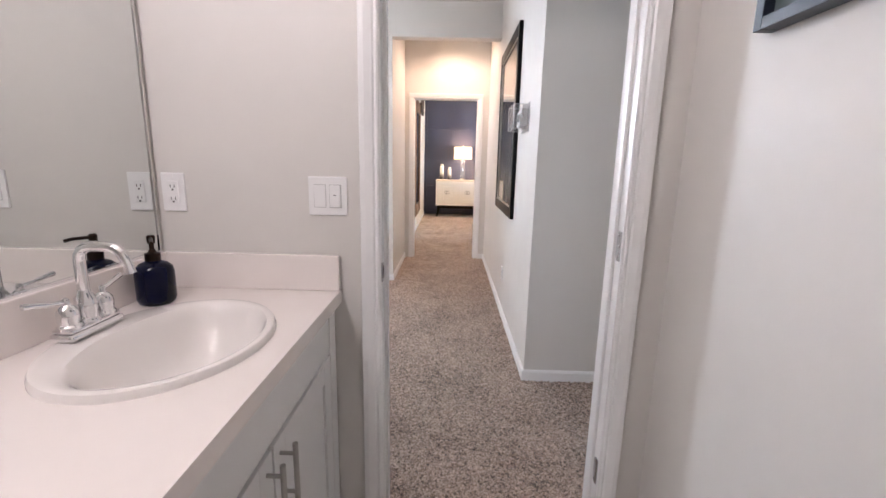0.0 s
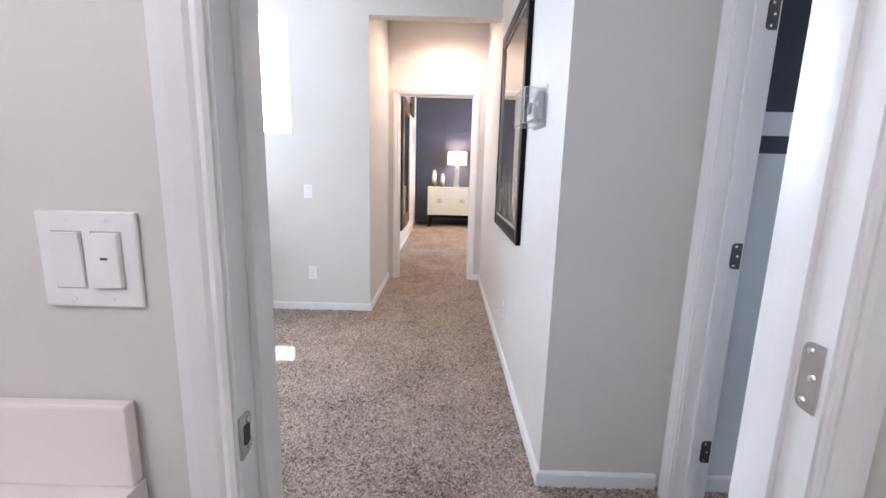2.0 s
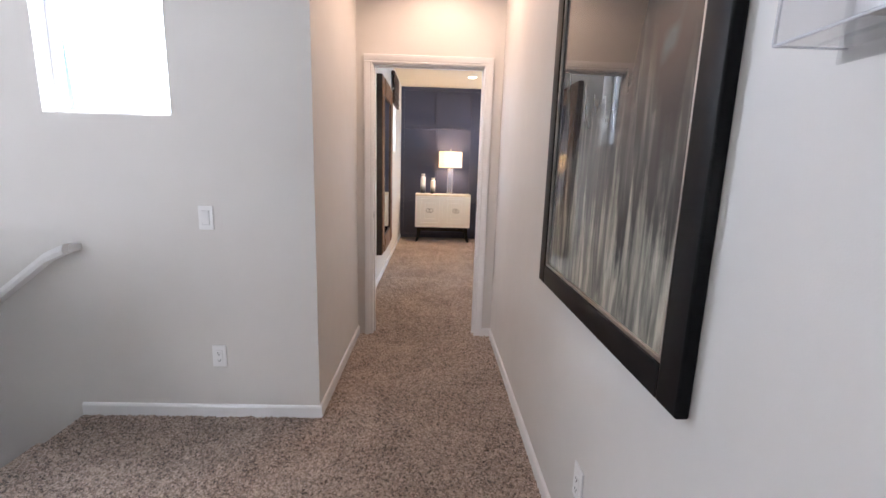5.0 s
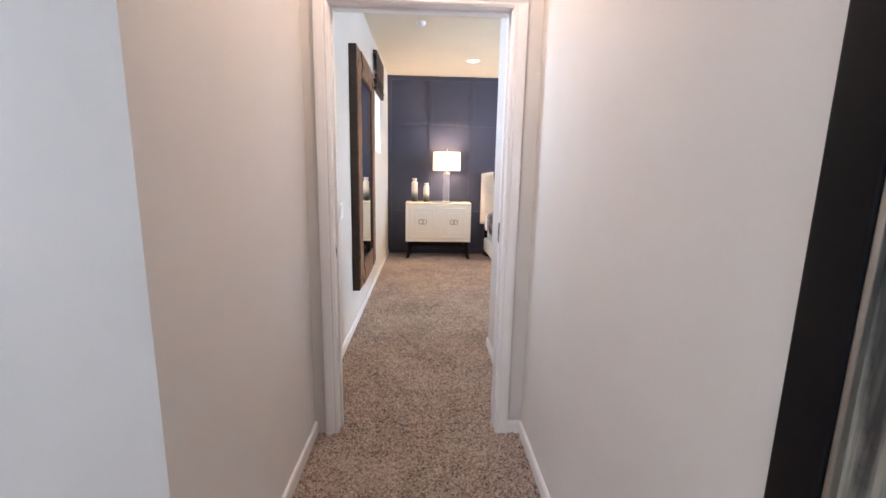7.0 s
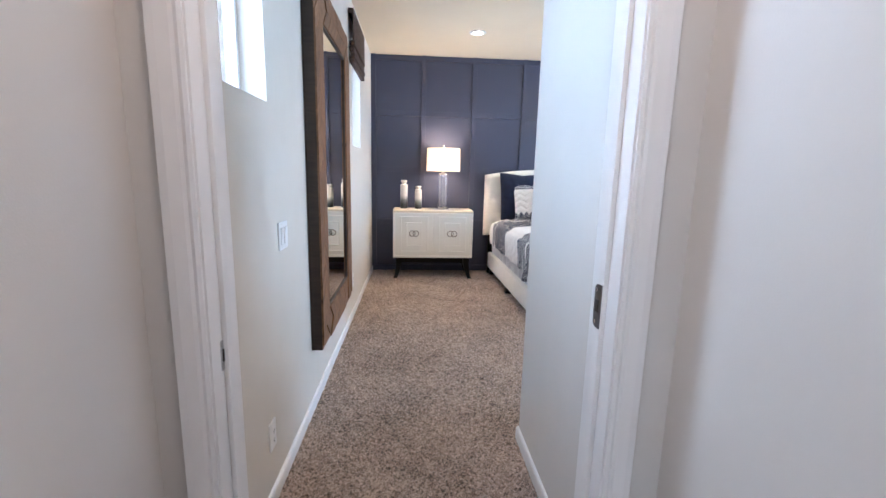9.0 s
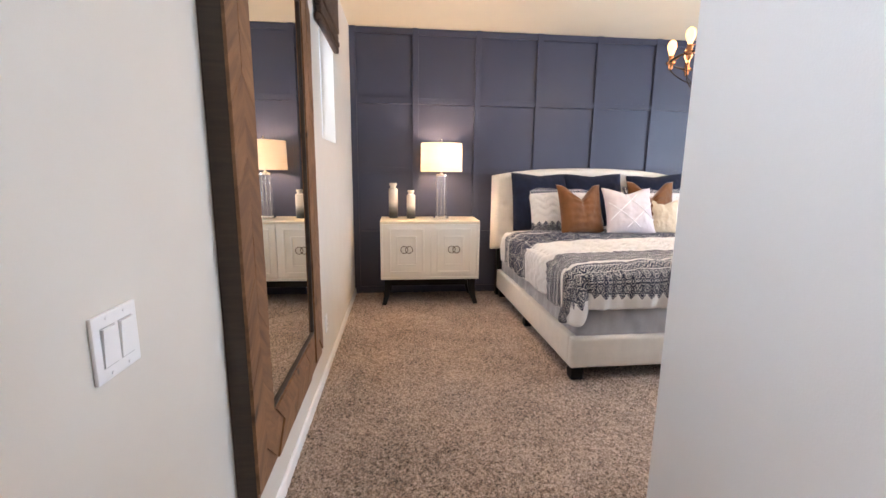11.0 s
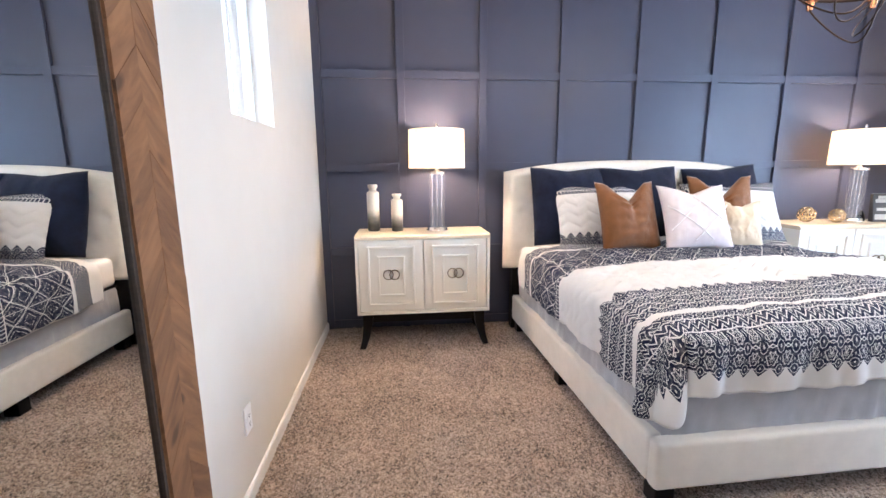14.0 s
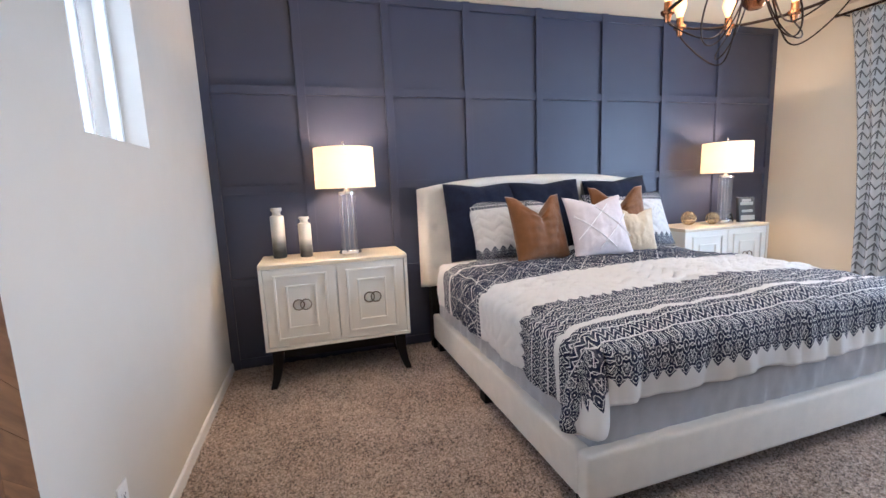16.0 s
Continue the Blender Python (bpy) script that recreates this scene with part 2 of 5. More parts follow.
def printed(name, bands, knit):
    """White cotton printed with dark blue bands of lozenges, chevrons, petals and teeth. UV in metres: u across, v along; knit: the stretch of raised white cables."""
    n = Nodes(name, 0.85, coords="UV")
    u, v, _ = n.xyz()
    wob = n.math("MULTIPLY", n.math("SUBTRACT", n.noise(18, 3), 0.5), 0.007)
    u, v = n.math("ADD", u, wob), n.math("ADD", v, wob)

    def tri(x, period):
        return n.math("ABSOLUTE", n.math("SUBTRACT", n.math("FRACT", n.math("DIVIDE", x, period)), 0.5))

    def over(x, t):
        return n.math("GREATER_THAN", x, t)

    def lozenge(p, q):
        return n.math("ADD", tri(u, p), tri(v, q))

    def fine():
        return over(tri(lozenge(0.043, 0.047), 0.40), 0.125)

    def chevron(p=0.040, q=0.021, amp=0.050, cut=0.135):
        return over(tri(n.math("ADD", v, n.math("MULTIPLY", tri(u, p), amp)), q), cut)

    def diamond():
        big = lozenge(0.150, 0.165)
        net = over(n.math("ABSOLUTE", n.math("SUBTRACT", big, 0.5)), 0.015)
        rings = over(tri(big, 0.22), 0.145)
        seeds = over(tri(lozenge(0.030, 0.032), 0.45), 0.135)
        cross = over(tri(u, 0.150), 0.012)
        return n.math("MULTIPLY", n.math("MULTIPLY", net, cross), n.math("MAXIMUM", rings, seeds))

    def floral():
        cu, cv = n.math("MULTIPLY", tri(u, 0.062), 1.0), n.math("MULTIPLY", tri(v, 0.070), 1.1)
        rad = n.math("SQRT", n.math("ADD", n.math("MULTIPLY", cu, cu), n.math("MULTIPLY", cv, cv)))
        lobes = n.math("MULTIPLY", n.math("COSINE", n.math("MULTIPLY", n.math("ARCTAN2", cv, cu), 8.0)), 0.045)
        flower = over(tri(n.math("ADD", rad, lobes), 0.215), 0.095)
        vein = over(tri(n.math("ADD", n.math("MULTIPLY", tri(u, 0.062), 0.062), n.math("MULTIPLY", v, 0.45)), 0.017), 0.095)
        return n.math("MULTIPLY", flower, n.math("MAXIMUM", vein, over(rad, 0.36)))

    def teeth():
        return over(tri(n.math("ADD", u, n.math("MULTIPLY", tri(v, 0.03), 0.012)), 0.024), 0.12)

    motifs = {"fine": fine(), "chevron": chevron(), "bold": chevron(0.040, 0.022, 0.050, 0.14), "diamond": diamond(), "floral": floral(), "teeth": teeth()}
    ink = 0.0
    for a, b, kind, ragged in bands:
        rise = n.math("MULTIPLY", tri(u, 0.062), 0.075)
        lo = n.math("SUBTRACT", a, rise) if ragged < 0 else a
        hi = n.math("ADD", b, rise) if ragged > 0 else b
        inside = n.math("MULTIPLY", n.math("GREATER_THAN", v, lo), n.math("LESS_THAN", v, hi))
        ink = n.math("MAXIMUM", ink, n.math("MULTIPLY", inside, motifs[kind]))
    ink = n.math("MULTIPLY", ink, n.ramp(n.noise(60, 3), (0.25, (0.82,) * 3), (0.55, (1, 1, 1))))
    blue = n.ramp(n.noise(7, 3), (0.35, (0.009, 0.015, 0.045)), (0.65, (0.021, 0.029, 0.070)))
    n.put("Base Color", n.mix(ink, (0.80, 0.785, 0.765), blue))
    cable = n.math("SMOOTH_MIN", n.math("MULTIPLY", tri(n.math("ADD", v, n.math("MULTIPLY", tri(u, 0.15), 0.10)), 0.075), 2.0), 0.7, 0.3)
    white_band = n.math("MULTIPLY", n.math("GREATER_THAN", v, knit[0]), n.math("LESS_THAN", v, knit[1]))
    n.put("Specular IOR Level", 0.2)
    n.bump(n.math("ADD", n.math("MULTIPLY", n.math("MULTIPLY", cable, white_band), 2.4), n.math("ADD", n.noise(500, 2), n.math("MULTIPLY", ink, -0.3))), 0.8, 0.008)
    return n.mat


QUILT = printed("printed_cotton", [(0.50, 0.64, "fine", 0), (0.665, 1.12, "diamond", 0), (1.125, 1.155, "teeth", 0), (1.655, 1.72, "floral", -1), (1.722, 1.75, "chevron", 0),
                                   (1.755, 1.82, "fine", 0), (1.824, 1.862, "chevron", 0), (1.868, 1.915, "fine", 0), (1.950, 1.995, "fine", 0), (2.0, 2.046, "bold", 0), (2.050, 2.165, "floral", 1)], (1.17, 1.60))
SHAM = printed("printed_sham_cotton", [(0.0, 0.045, "fine", 0), (0.045, 0.070, "floral", 1), (0.43, 0.50, "fine", 0), (0.40, 0.425, "teeth", 0)], (0.10, 0.39))


# mesh helpers
def bm_box(bm, x0, y0, z0, x1, y1, z1, bevel=0.0, seg=2):
    made = bmesh.ops.create_cube(bm, size=1.0)["verts"]
    for v in made:
        v.co = Vector((x0 + (v.co.x + 0.5) * (x1 - x0), y0 + (v.co.y + 0.5) * (y1 - y0), z0 + (v.co.z + 0.5) * (z1 - z0)))
    if bevel:
        edges = {e for v in made for e in v.link_edges}
        bmesh.ops.bevel(bm, geom=list(edges), offset=bevel, segments=seg, affect="EDGES", profile=0.6)
    return bm


def box(x0, y0, z0, x1, y1, z1, bevel=0.0, seg=2):
    return bm_box(bmesh.new(), x0, y0, z0, x1, y1, z1, bevel, seg)


def boxes(rows, bevel=0.0):
    bm = bmesh.new()
    for r in rows:
        bm_box(bm, *r, bevel=bevel)
    return bm


def lathe(profile, seg=32, cx=0.0, cy=0.0, sy=1.0):
    """A turned solid from (radius, height) rows."""
    bm = bmesh.new()
    rings = []
    for r, z in profile:
        rings.append([bm.verts.new((cx + max(r, 1e-4) * math.cos(2 * math.pi * k / seg), cy + sy * max(r, 1e-4) * math.sin(2 * math.pi * k / seg), z)) for k in range(seg)])
    for a, b in zip(rings, rings[1:]):
        for k in range(seg):
            bm.faces.new((a[k], a[(k + 1) % seg], b[(k + 1) % seg], b[k]))
    bm.faces.new(rings[0][::-1])
    bm.faces.new(rings[-1])
    return bm


def tube(points, radius, seg=10, closed=False, bm=None):
    """A round bar along points; radius may be a list."""
    bm = bm or bmesh.new()
    pts = [Vector(p) for p in points]
    n = len(pts)
    rings = []
    side = None
    for i, p in enumerate(pts):
        a = pts[i - 1] if i or closed else p
        b = pts[(i + 1) % n] if i < n - 1 or closed else p
        way = (b - a).normalized()
        if side is None:
            side = way.orthogonal().normalized()
        side = (side - way * side.dot(way)).normalized()
        up = way.cross(side)
        r = radius[i] if isinstance(radius, (list, tuple)) else radius
        rings.append([bm.verts.new(p + r * (math.cos(2 * math.pi * k / seg) * side + math.sin(2 * math.pi * k / seg) * up)) for k in range(seg)])
    for i in range(n if closed else n - 1):
        a, b = rings[i], rings[(i + 1) % n]
        for k in range(seg):
            bm.faces.new((a[k], a[(k + 1) % seg], b[(k + 1) % seg], b[k]))
    if not closed:
        bm.faces.new(rings[0][::-1])
        bm.faces.new(rings[-1])
    return bm


def prism(outline, x0, x1, axis="x"):
    """An outline of (a, b) rows pushed along an axis."""
    bm = bmesh.new()
    def at(a, b, c):
        return {"x": (c, a, b), "y": (a, c, b), "z": (a, b, c)}[axis]
    lo = [bm.verts.new(at(a, b, x0)) for a, b in outline]
    hi = [bm.verts.new(at(a, b, x1)) for a, b in outline]
    n = len(outline)
    for k in range(n):
        bm.faces.new((lo[k], lo[(k + 1) % n], hi[(k + 1) % n], hi[k]))
    bm.faces.new(lo[::-1])
    bm.faces.new(hi)
    return bm


def mesh_of(name, bm, material, smooth=False):
    bmesh.ops.recalc_face_normals(bm, faces=bm.faces)
    data = bpy.data.meshes.new(name)
    bm.to_mesh(data)
    bm.free()
    data.materials.append(material)
    if smooth:
        data.polygons.foreach_set("use_smooth", [True] * len(data.polygons))
        data.set_sharp_from_angle(angle=radians(40))
    return data


def part(name, bm, material, parent, label="", smooth=False, m=None):
    ob = new(name, mesh_of(name, bm, material, smooth))
    ob.parent = parent
    if m is not None:
        ob.matrix_basis = m
    return tagged(ob, label)


def thing(name, m, label, category, group=""):
    ob = new(name)
    ob.empty_display_size = 0.1
    ob.matrix_basis = m
    return tagged(ob, label, category, group)


def solo(name, bm, material, label, category, smooth=False, m=None, group=""):
    ob = new(name, mesh_of(name, bm, material, smooth))
    if m is not None:
        ob.matrix_basis = m
    return tagged(ob, label, category, group)


def structure(name, bm, material, label, category="wall", smooth=False):
    return tagged(new(name, mesh_of(name, bm, material, smooth)), label, category, kind="structure")


def grid_mesh(name, verts, nu, nv, material, uvs=None, wrap=False, smooth=True):
    """A mesh from a grid of nu x nv places (u runs fastest)."""
    faces = []
    for j in range(nv - 1):
        for i in range(nu if wrap else nu - 1):
            a, b = j * nu + i, j * nu + (i + 1) % nu
            faces.append((a, b, b + nu, a + nu))
    data = bpy.data.meshes.new(name)
    data.from_pydata([tuple(v) for v in verts], [], faces)
    if uvs is not None:
        layer = data.uv_layers.new(name="UVMap")
        idx = np.array(faces).ravel()
        layer.data.foreach_set("uv", np.asarray(uvs, dtype=np.float32)[idx].ravel())
    data.materials.append(material)
    if smooth:
        data.polygons.foreach_set("use_smooth", [True] * len(data.polygons))
    data.update()
    return data


# the setting
H, HB = 2.742, 2.735
structure("floor_bathroom", boxes([(-1.095, -2.3, -0.1, 0.73, 1.29, -0.012)]), plain("bath_vinyl", (0.45, 0.42, 0.39), 0.4), "plain beige vinyl bathroom floor", "floor")
structure("wall_bathroom_mirror", boxes([(-1.095, -2.3, -0.1, -0.957, 1.17, H)]), WALL, "painted greige bathroom wall behind the vanity")
structure("wall_bathroom_right", boxes([(0.609, -2.3, -0.1, 0.73, 1.17, H)]), WALL, "painted greige bathroom wall")
structure("wall_bathroom_back", boxes([(-1.095, -2.42, -0.1, 0.73, -2.3, H)]), WALL, "painted greige wall closing the bathroom")
structure("ceiling_bathroom", boxes([(-1.095, -2.42, H, 1.0, 1.29, H + 0.1)]), CEIL, "flat painted bathroom ceiling", "ceiling")
# bathroom doorway: clear -0.272..0.461, 2.03 high
# the opening at x -3.35..-2.15 is unseen, cut for the landing's fill lamp
structure("wall_bathroom_door", boxes([(-4.3, 1.17, -0.1, -3.35, 1.29, H), (-2.15, 1.17, -0.1, -0.292, 1.29, H), (-3.35, 1.17, -0.1, -2.15, 1.29, 1.02), (-3.35, 1.17, 2.22, -2.15, 1.29, H), (0.481, 1.17, -0.1, 1.0, 1.29, H), (-0.292, 1.17, 2.05, 0.481, 1.29, H)]), WALL, "painted greige wall with the bathroom doorway")

structure("ceiling_landing", boxes([(-4.42, 1.29, H, 1.0, 4.44, H + 0.1), (-0.80, 4.44, H, 0.51, 5.468, H + 0.1)]), CEIL, "flat painted landing and hall ceiling", "ceiling")
structure("wall_landing_left", boxes([(-4.42, 1.29, -2.4, -4.3, 4.44, H)]), WALL, "painted greige wall closing the landing")
structure("wall_landing_window", boxes([(-4.3, 4.302, -2.4, -1.878, 4.44, H), (-1.302, 4.302, -0.1, -0.657, 4.44, H), (-1.878, 4.302, -2.4, -1.302, 4.44, 1.503), (-1.878, 4.302, 2.41, -1.302, 4.44, H)]), WALL, "painted greige stair wall with a high window")
structure("wall_hall_left", boxes([(-0.80, 4.44, -0.1, -0.657, 5.468, H)]), WALL, "painted greige hall wall")
structure("hall_header", boxes([(-0.657, 4.302, 2.42, 0.392, 4.42, H)]), WALL, "drywall header over the hall opening", "wall")
structure("wall_hall_right", boxes([(0.392, 2.338, -0.1, 0.51, 5.468, H)]), WALL, "painted greige hall wall")
structure("wall_alcove", boxes([(0.392, 2.218, -0.1, 1.0, 2.338, H)]), WALL, "painted greige wall of the landing alcove")
# side room doorway: clear y 1.39..2.13
structure("wall_side_door", boxes([(0.88, 1.29, -0.1, 1.0, 1.37, H), (0.88, 2.14, -0.1, 1.0, 2.218, H), (0.88, 1.37, 2.05, 1.0, 2.14, H)]), WALL, "painted wall with the side room doorway")
structure("wall_side_room", boxes([(1.0, 2.218, -0.1, 3.6, 2.338, 1.335), (1.0, 2.218, 1.395, 3.6, 2.338, 1.475)]), paint("pale_blue_grey_paint", (0.62, 0.66, 0.69)), "pale grey wall with navy stripes")
structure("stripe_navy_low", boxes([(1.0, 2.216, 1.335, 3.6, 2.338, 1.395)]), NAVY_ROOM, "navy painted stripe on the side room wall", "wall stripe")
structure("stripe_navy_high", boxes([(1.0, 2.216, 1.475, 3.6, 2.338, H)]), NAVY_ROOM, "navy painted upper part of the side room wall", "wall stripe")
# unseen opening, added so that the side room gets light
structure("wall_side_room_far", boxes([(3.6, -0.1, -0.1, 3.72, 0.3, H), (3.6, 1.7, -0.1, 3.72, 2.34, H), (3.6, 0.3, -0.1, 3.72, 1.7, 0.85), (3.6, 0.3, 2.15, 3.72, 1.7, H)]), WALL, "side room wall with an unseen opening added for light")
structure("wall_side_room_near", boxes([(1.0, -0.22, -0.1, 3.72, -0.1, H)]), WALL, "painted wall closing the side room")
structure("wall_side_room_door", boxes([(0.88, -0.22, -0.1, 1.0, 1.17, H)]), WALL, "painted wall of the side room")
structure("ceiling_side_room", boxes([(1.0, -0.22, H, 3.72, 2.34, H + 0.1)]), CEIL, "flat painted ceiling of the side room", "ceiling")
structure("floor_side_room", boxes([(0.94, -0.22, -0.1, 3.72, 2.34, -0.004)]), CARPET, "beige carpet of the side room", "floor")

# bedroom
structure("wall_bedroom_windows", boxes([(-0.85, 5.468, -0.1, -0.70, 5.851, HB), (-0.85, 6.354, -0.1, -0.70, 8.615, HB), (-0.85, 9.197, -0.1, -0.70, 10.48, HB),
                                        (-0.85, 5.851, -0.1, -0.70, 6.354, 1.55), (-0.85, 5.851, 2.42, -0.70, 6.354, HB), (-0.85, 8.615, -0.1, -0.70, 9.197, 1.53), (-0.85, 8.615, 2.42, -0.70, 9.197, HB)]), WALL_BED, "white painted bedroom wall with two high windows")
structure("wall_bedroom_door", boxes([(-0.70, 5.468, -0.1, -0.56, 5.588, HB), (0.278, 5.468, -0.1, 0.51, 5.588, HB), (-0.56, 5.468, 2.04, 0.278, 5.588, HB)]), WALL, "painted wall with the bedroom doorway")
structure("wall_bedroom_entry", boxes([(0.384, 5.588, -0.1, 0.51, 6.58, HB)], 0.0), WALL, "white painted wall of the bedroom entry")
structure("wall_bedroom_near", boxes([(0.51, 6.47, -0.1, 4.74, 6.58, HB)]), WALL_BED, "white painted bedroom wall behind the dresser")
structure("wall_bedroom_right", boxes([(4.6, 6.58, -0.1, 4.74, 7.2, HB), (4.6, 9.1, -0.1, 4.74, 10.48, HB), (4.6, 7.2, -0.1, 4.74, 9.1, 0.6), (4.6, 7.2, 2.35, 4.74, 9.1, HB)]), WALL_LAMPLIT, "bedroom wall with lamplight warmth in its paint and a curtained window")
structure("ceiling_bedroom", boxes([(-0.85, 5.468, HB, 4.74, 10.48, HB + 0.1)]), CEIL_BED, "flat bedroom ceiling with lamplight warmth in its paint", "ceiling")
accent = structure("wall_bedroom_accent", boxes([(-0.70, 10.348, -0.1, 4.6, 10.48, HB)]), NAVY, "navy painted accent wall with a square batten grid")

# unseen roof edge over the landing window, added to crop its sun patch, and outdoor ground
structure("eave", boxes([(-6.0, 4.44, 2.76, -0.85, 4.775, 2.9)]), TRIM, "unseen roof overhang added to crop the sunlight on the landing", "roof")
structure("ground", boxes([(-80, -80, -3.2, 80, 80, -3.0)]), plain("dry_ground", (0.32, 0.28, 0.23), 0.95, 0, 0.3, 4, 0.2), "dry pale ground outside", "ground")


# carpet: pile raised in uneven tufts
def carpet(name, x0, y0, x1, y1, step, label):
    nx, ny = int((x1 - x0) / step) + 1, int((y1 - y0) / step) + 1
    rng = np.random.default_rng(7)
    xs, ys = np.meshgrid(np.linspace(x0, x1, nx), np.linspace(y0, y1, ny))
    jit = step * 0.45
    xs[1:-1, 1:-1] += rng.uniform(-jit, jit, (ny - 2, nx - 2))
    ys[1:-1, 1:-1] += rng.uniform(-jit, jit, (ny - 2, nx - 2))
    wave = np.sin(xs * 7.3 + 2 * np.sin(ys * 3.1)) * np.sin(ys * 6.1 + 1.5 * np.sin(xs * 4.3))
    zs = rng.random((ny, nx)) ** 1.4 * 0.014 - 0.009 + 0.0018 * wave
    zs[0], zs[-1], zs[:, 0], zs[:, -1] = -0.006, -0.006, -0.006, -0.006
    data = bpy.data.meshes.new(name)
    k = np.arange(nx * ny).reshape(ny, nx)
    quads = np.stack([k[:-1, :-1], k[:-1, 1:], k[1:, 1:], k[1:, :-1]], -1).reshape(-1, 4)
    data.vertices.add(nx * ny)
    data.vertices.foreach_set("co", np.stack([xs, ys, zs], -1).ravel())
    data.loops.add(quads.size)
    data.loops.foreach_set("vertex_index", quads.ravel())
    data.polygons.add(len(quads))
    data.polygons.foreach_set("loop_start", np.arange(0, quads.size, 4))
    data.polygons.foreach_set("use_smooth", np.ones(len(quads), dtype=bool))
    data.update(calc_edges=True)
    data.materials.append(CARPET)
    return tagged(new(name, data), label, "carpet", kind="structure")


carpet("floor_landing_carpet", -1.87, 1.22, 0.94, 4.31, 0.0085, "grey-beige cut pile carpet on the landing")
carpet("floor_hall_carpet", -0.665, 4.31, 0.40, 5.53, 0.0085, "grey-beige cut pile carpet in the hall")
carpet("floor_bedroom_carpet", -0.71, 5.53, 2.6, 10.355, 0.0095, "grey-beige cut pile carpet in the bedroom")
carpet("floor_bedroom_carpet_far", 2.6, 6.6, 4.61, 10.355, 0.016, "grey-beige cut pile carpet beyond the bed")
structure("subfloor", boxes([(-1.84, 1.29, -0.2, 1.0, 4.302, -0.02), (-4.3, 1.29, -0.2, -1.84, 3.2, -0.004), (-0.80, 4.302, -0.2, 0.51, 5.468, -0.02), (-0.85, 5.468, -0.2, 4.74, 10.48, -0.02)]), CARPET, "carpeted floor slab", "floor")

# stairs going down beside the half wall
stairs = structure("stairs", boxes([(-1.87 - 0.27 * (k + 1), 3.363, -2.4, -1.87 - 0.27 * k, 4.302, -0.18 * (k + 1)) for k in range(9)]), CARPET, "carpeted stairs leading down", "stairs")
structure("stair_nosing", prism([(3.363, -0.012), (4.302, -0.012), (4.302, -0.19), (3.363, -0.19)], -1.875, -1.84), CARPET, "carpeted top nosing of the stairs", "stairs")
structure("half_wall", boxes([(-4.3, 3.197, -2.4, -1.815, 3.363, 0.99)]), WALL, "painted half wall beside the stairs", "wall")
structure("half_wall_cap", boxes([(-4.3, 3.155, 1.018, -1.79, 3.405, 1.043), (-4.3, 3.18, 0.972, -1.803, 3.38, 1.018)], 0.006), TRIM, "white moulded cap on the half wall", "trim")


# skirting and door trim
def skirting(x0, y0, x1, y1, side):
    """A low white skirting board along a wall from one point to another; side: the way it stands out."""
    t, h = 0.013, 0.062
    run = Vector((x1 - x0, y1 - y0, 0))
    out = Vector((side[0], side[1], 0))
    bm = bmesh.new()
    prof = [(0, -0.01), (t, -0.01), (t, h - 0.012), (t - 0.004, h - 0.003), (t - 0.009, h), (0, h)]
    a = [bm.verts.new(Vector((x0, y0, z)) + out * d) for d, z in prof]
    b = [bm.verts.new(Vector((x0, y0, z)) + out * d + run) for d, z in prof]
    for k in range(6):
        bm.faces.new((a[k], a[(k + 1) % 6], b[(k + 1) % 6], b[k]))
    bm.faces.new(a)
    bm.faces.new(b[::-1])
    structure("baseboard", bm, TRIM, "white painted skirting board", "baseboard")


for row in ((0.392, 2.218, 0.861, 2.218, (0, -1)), (0.392, 2.205, 0.392, 5.468, (-1, 0)), (-1.87, 4.302, -0.644, 4.302, (0, -1)), (-0.657, 4.302, -0.657, 5.468, (1, 0)),
            (0.32, 5.468, 0.379, 5.468, (0, -1)), (-1.815, 3.184, -1.815, 3.376, (1, 0)), (-4.3, 3.197, -1.815, 3.197, (0, -1)), (-0.8, 1.29, -0.334, 1.29, (0, 1)),
            (-0.70, 5.607, -0.70, 10.348, (1, 0)), (0.384, 5.607, 0.384, 6.593, (-1, 0)), (0.384, 6.58, 4.6, 6.58, (0, 1)), (4.6, 6.593, 4.6, 10.348, (-1, 0)), (1.0, 2.216, 3.6, 2.216, (0, -1))):
    skirting(*row)


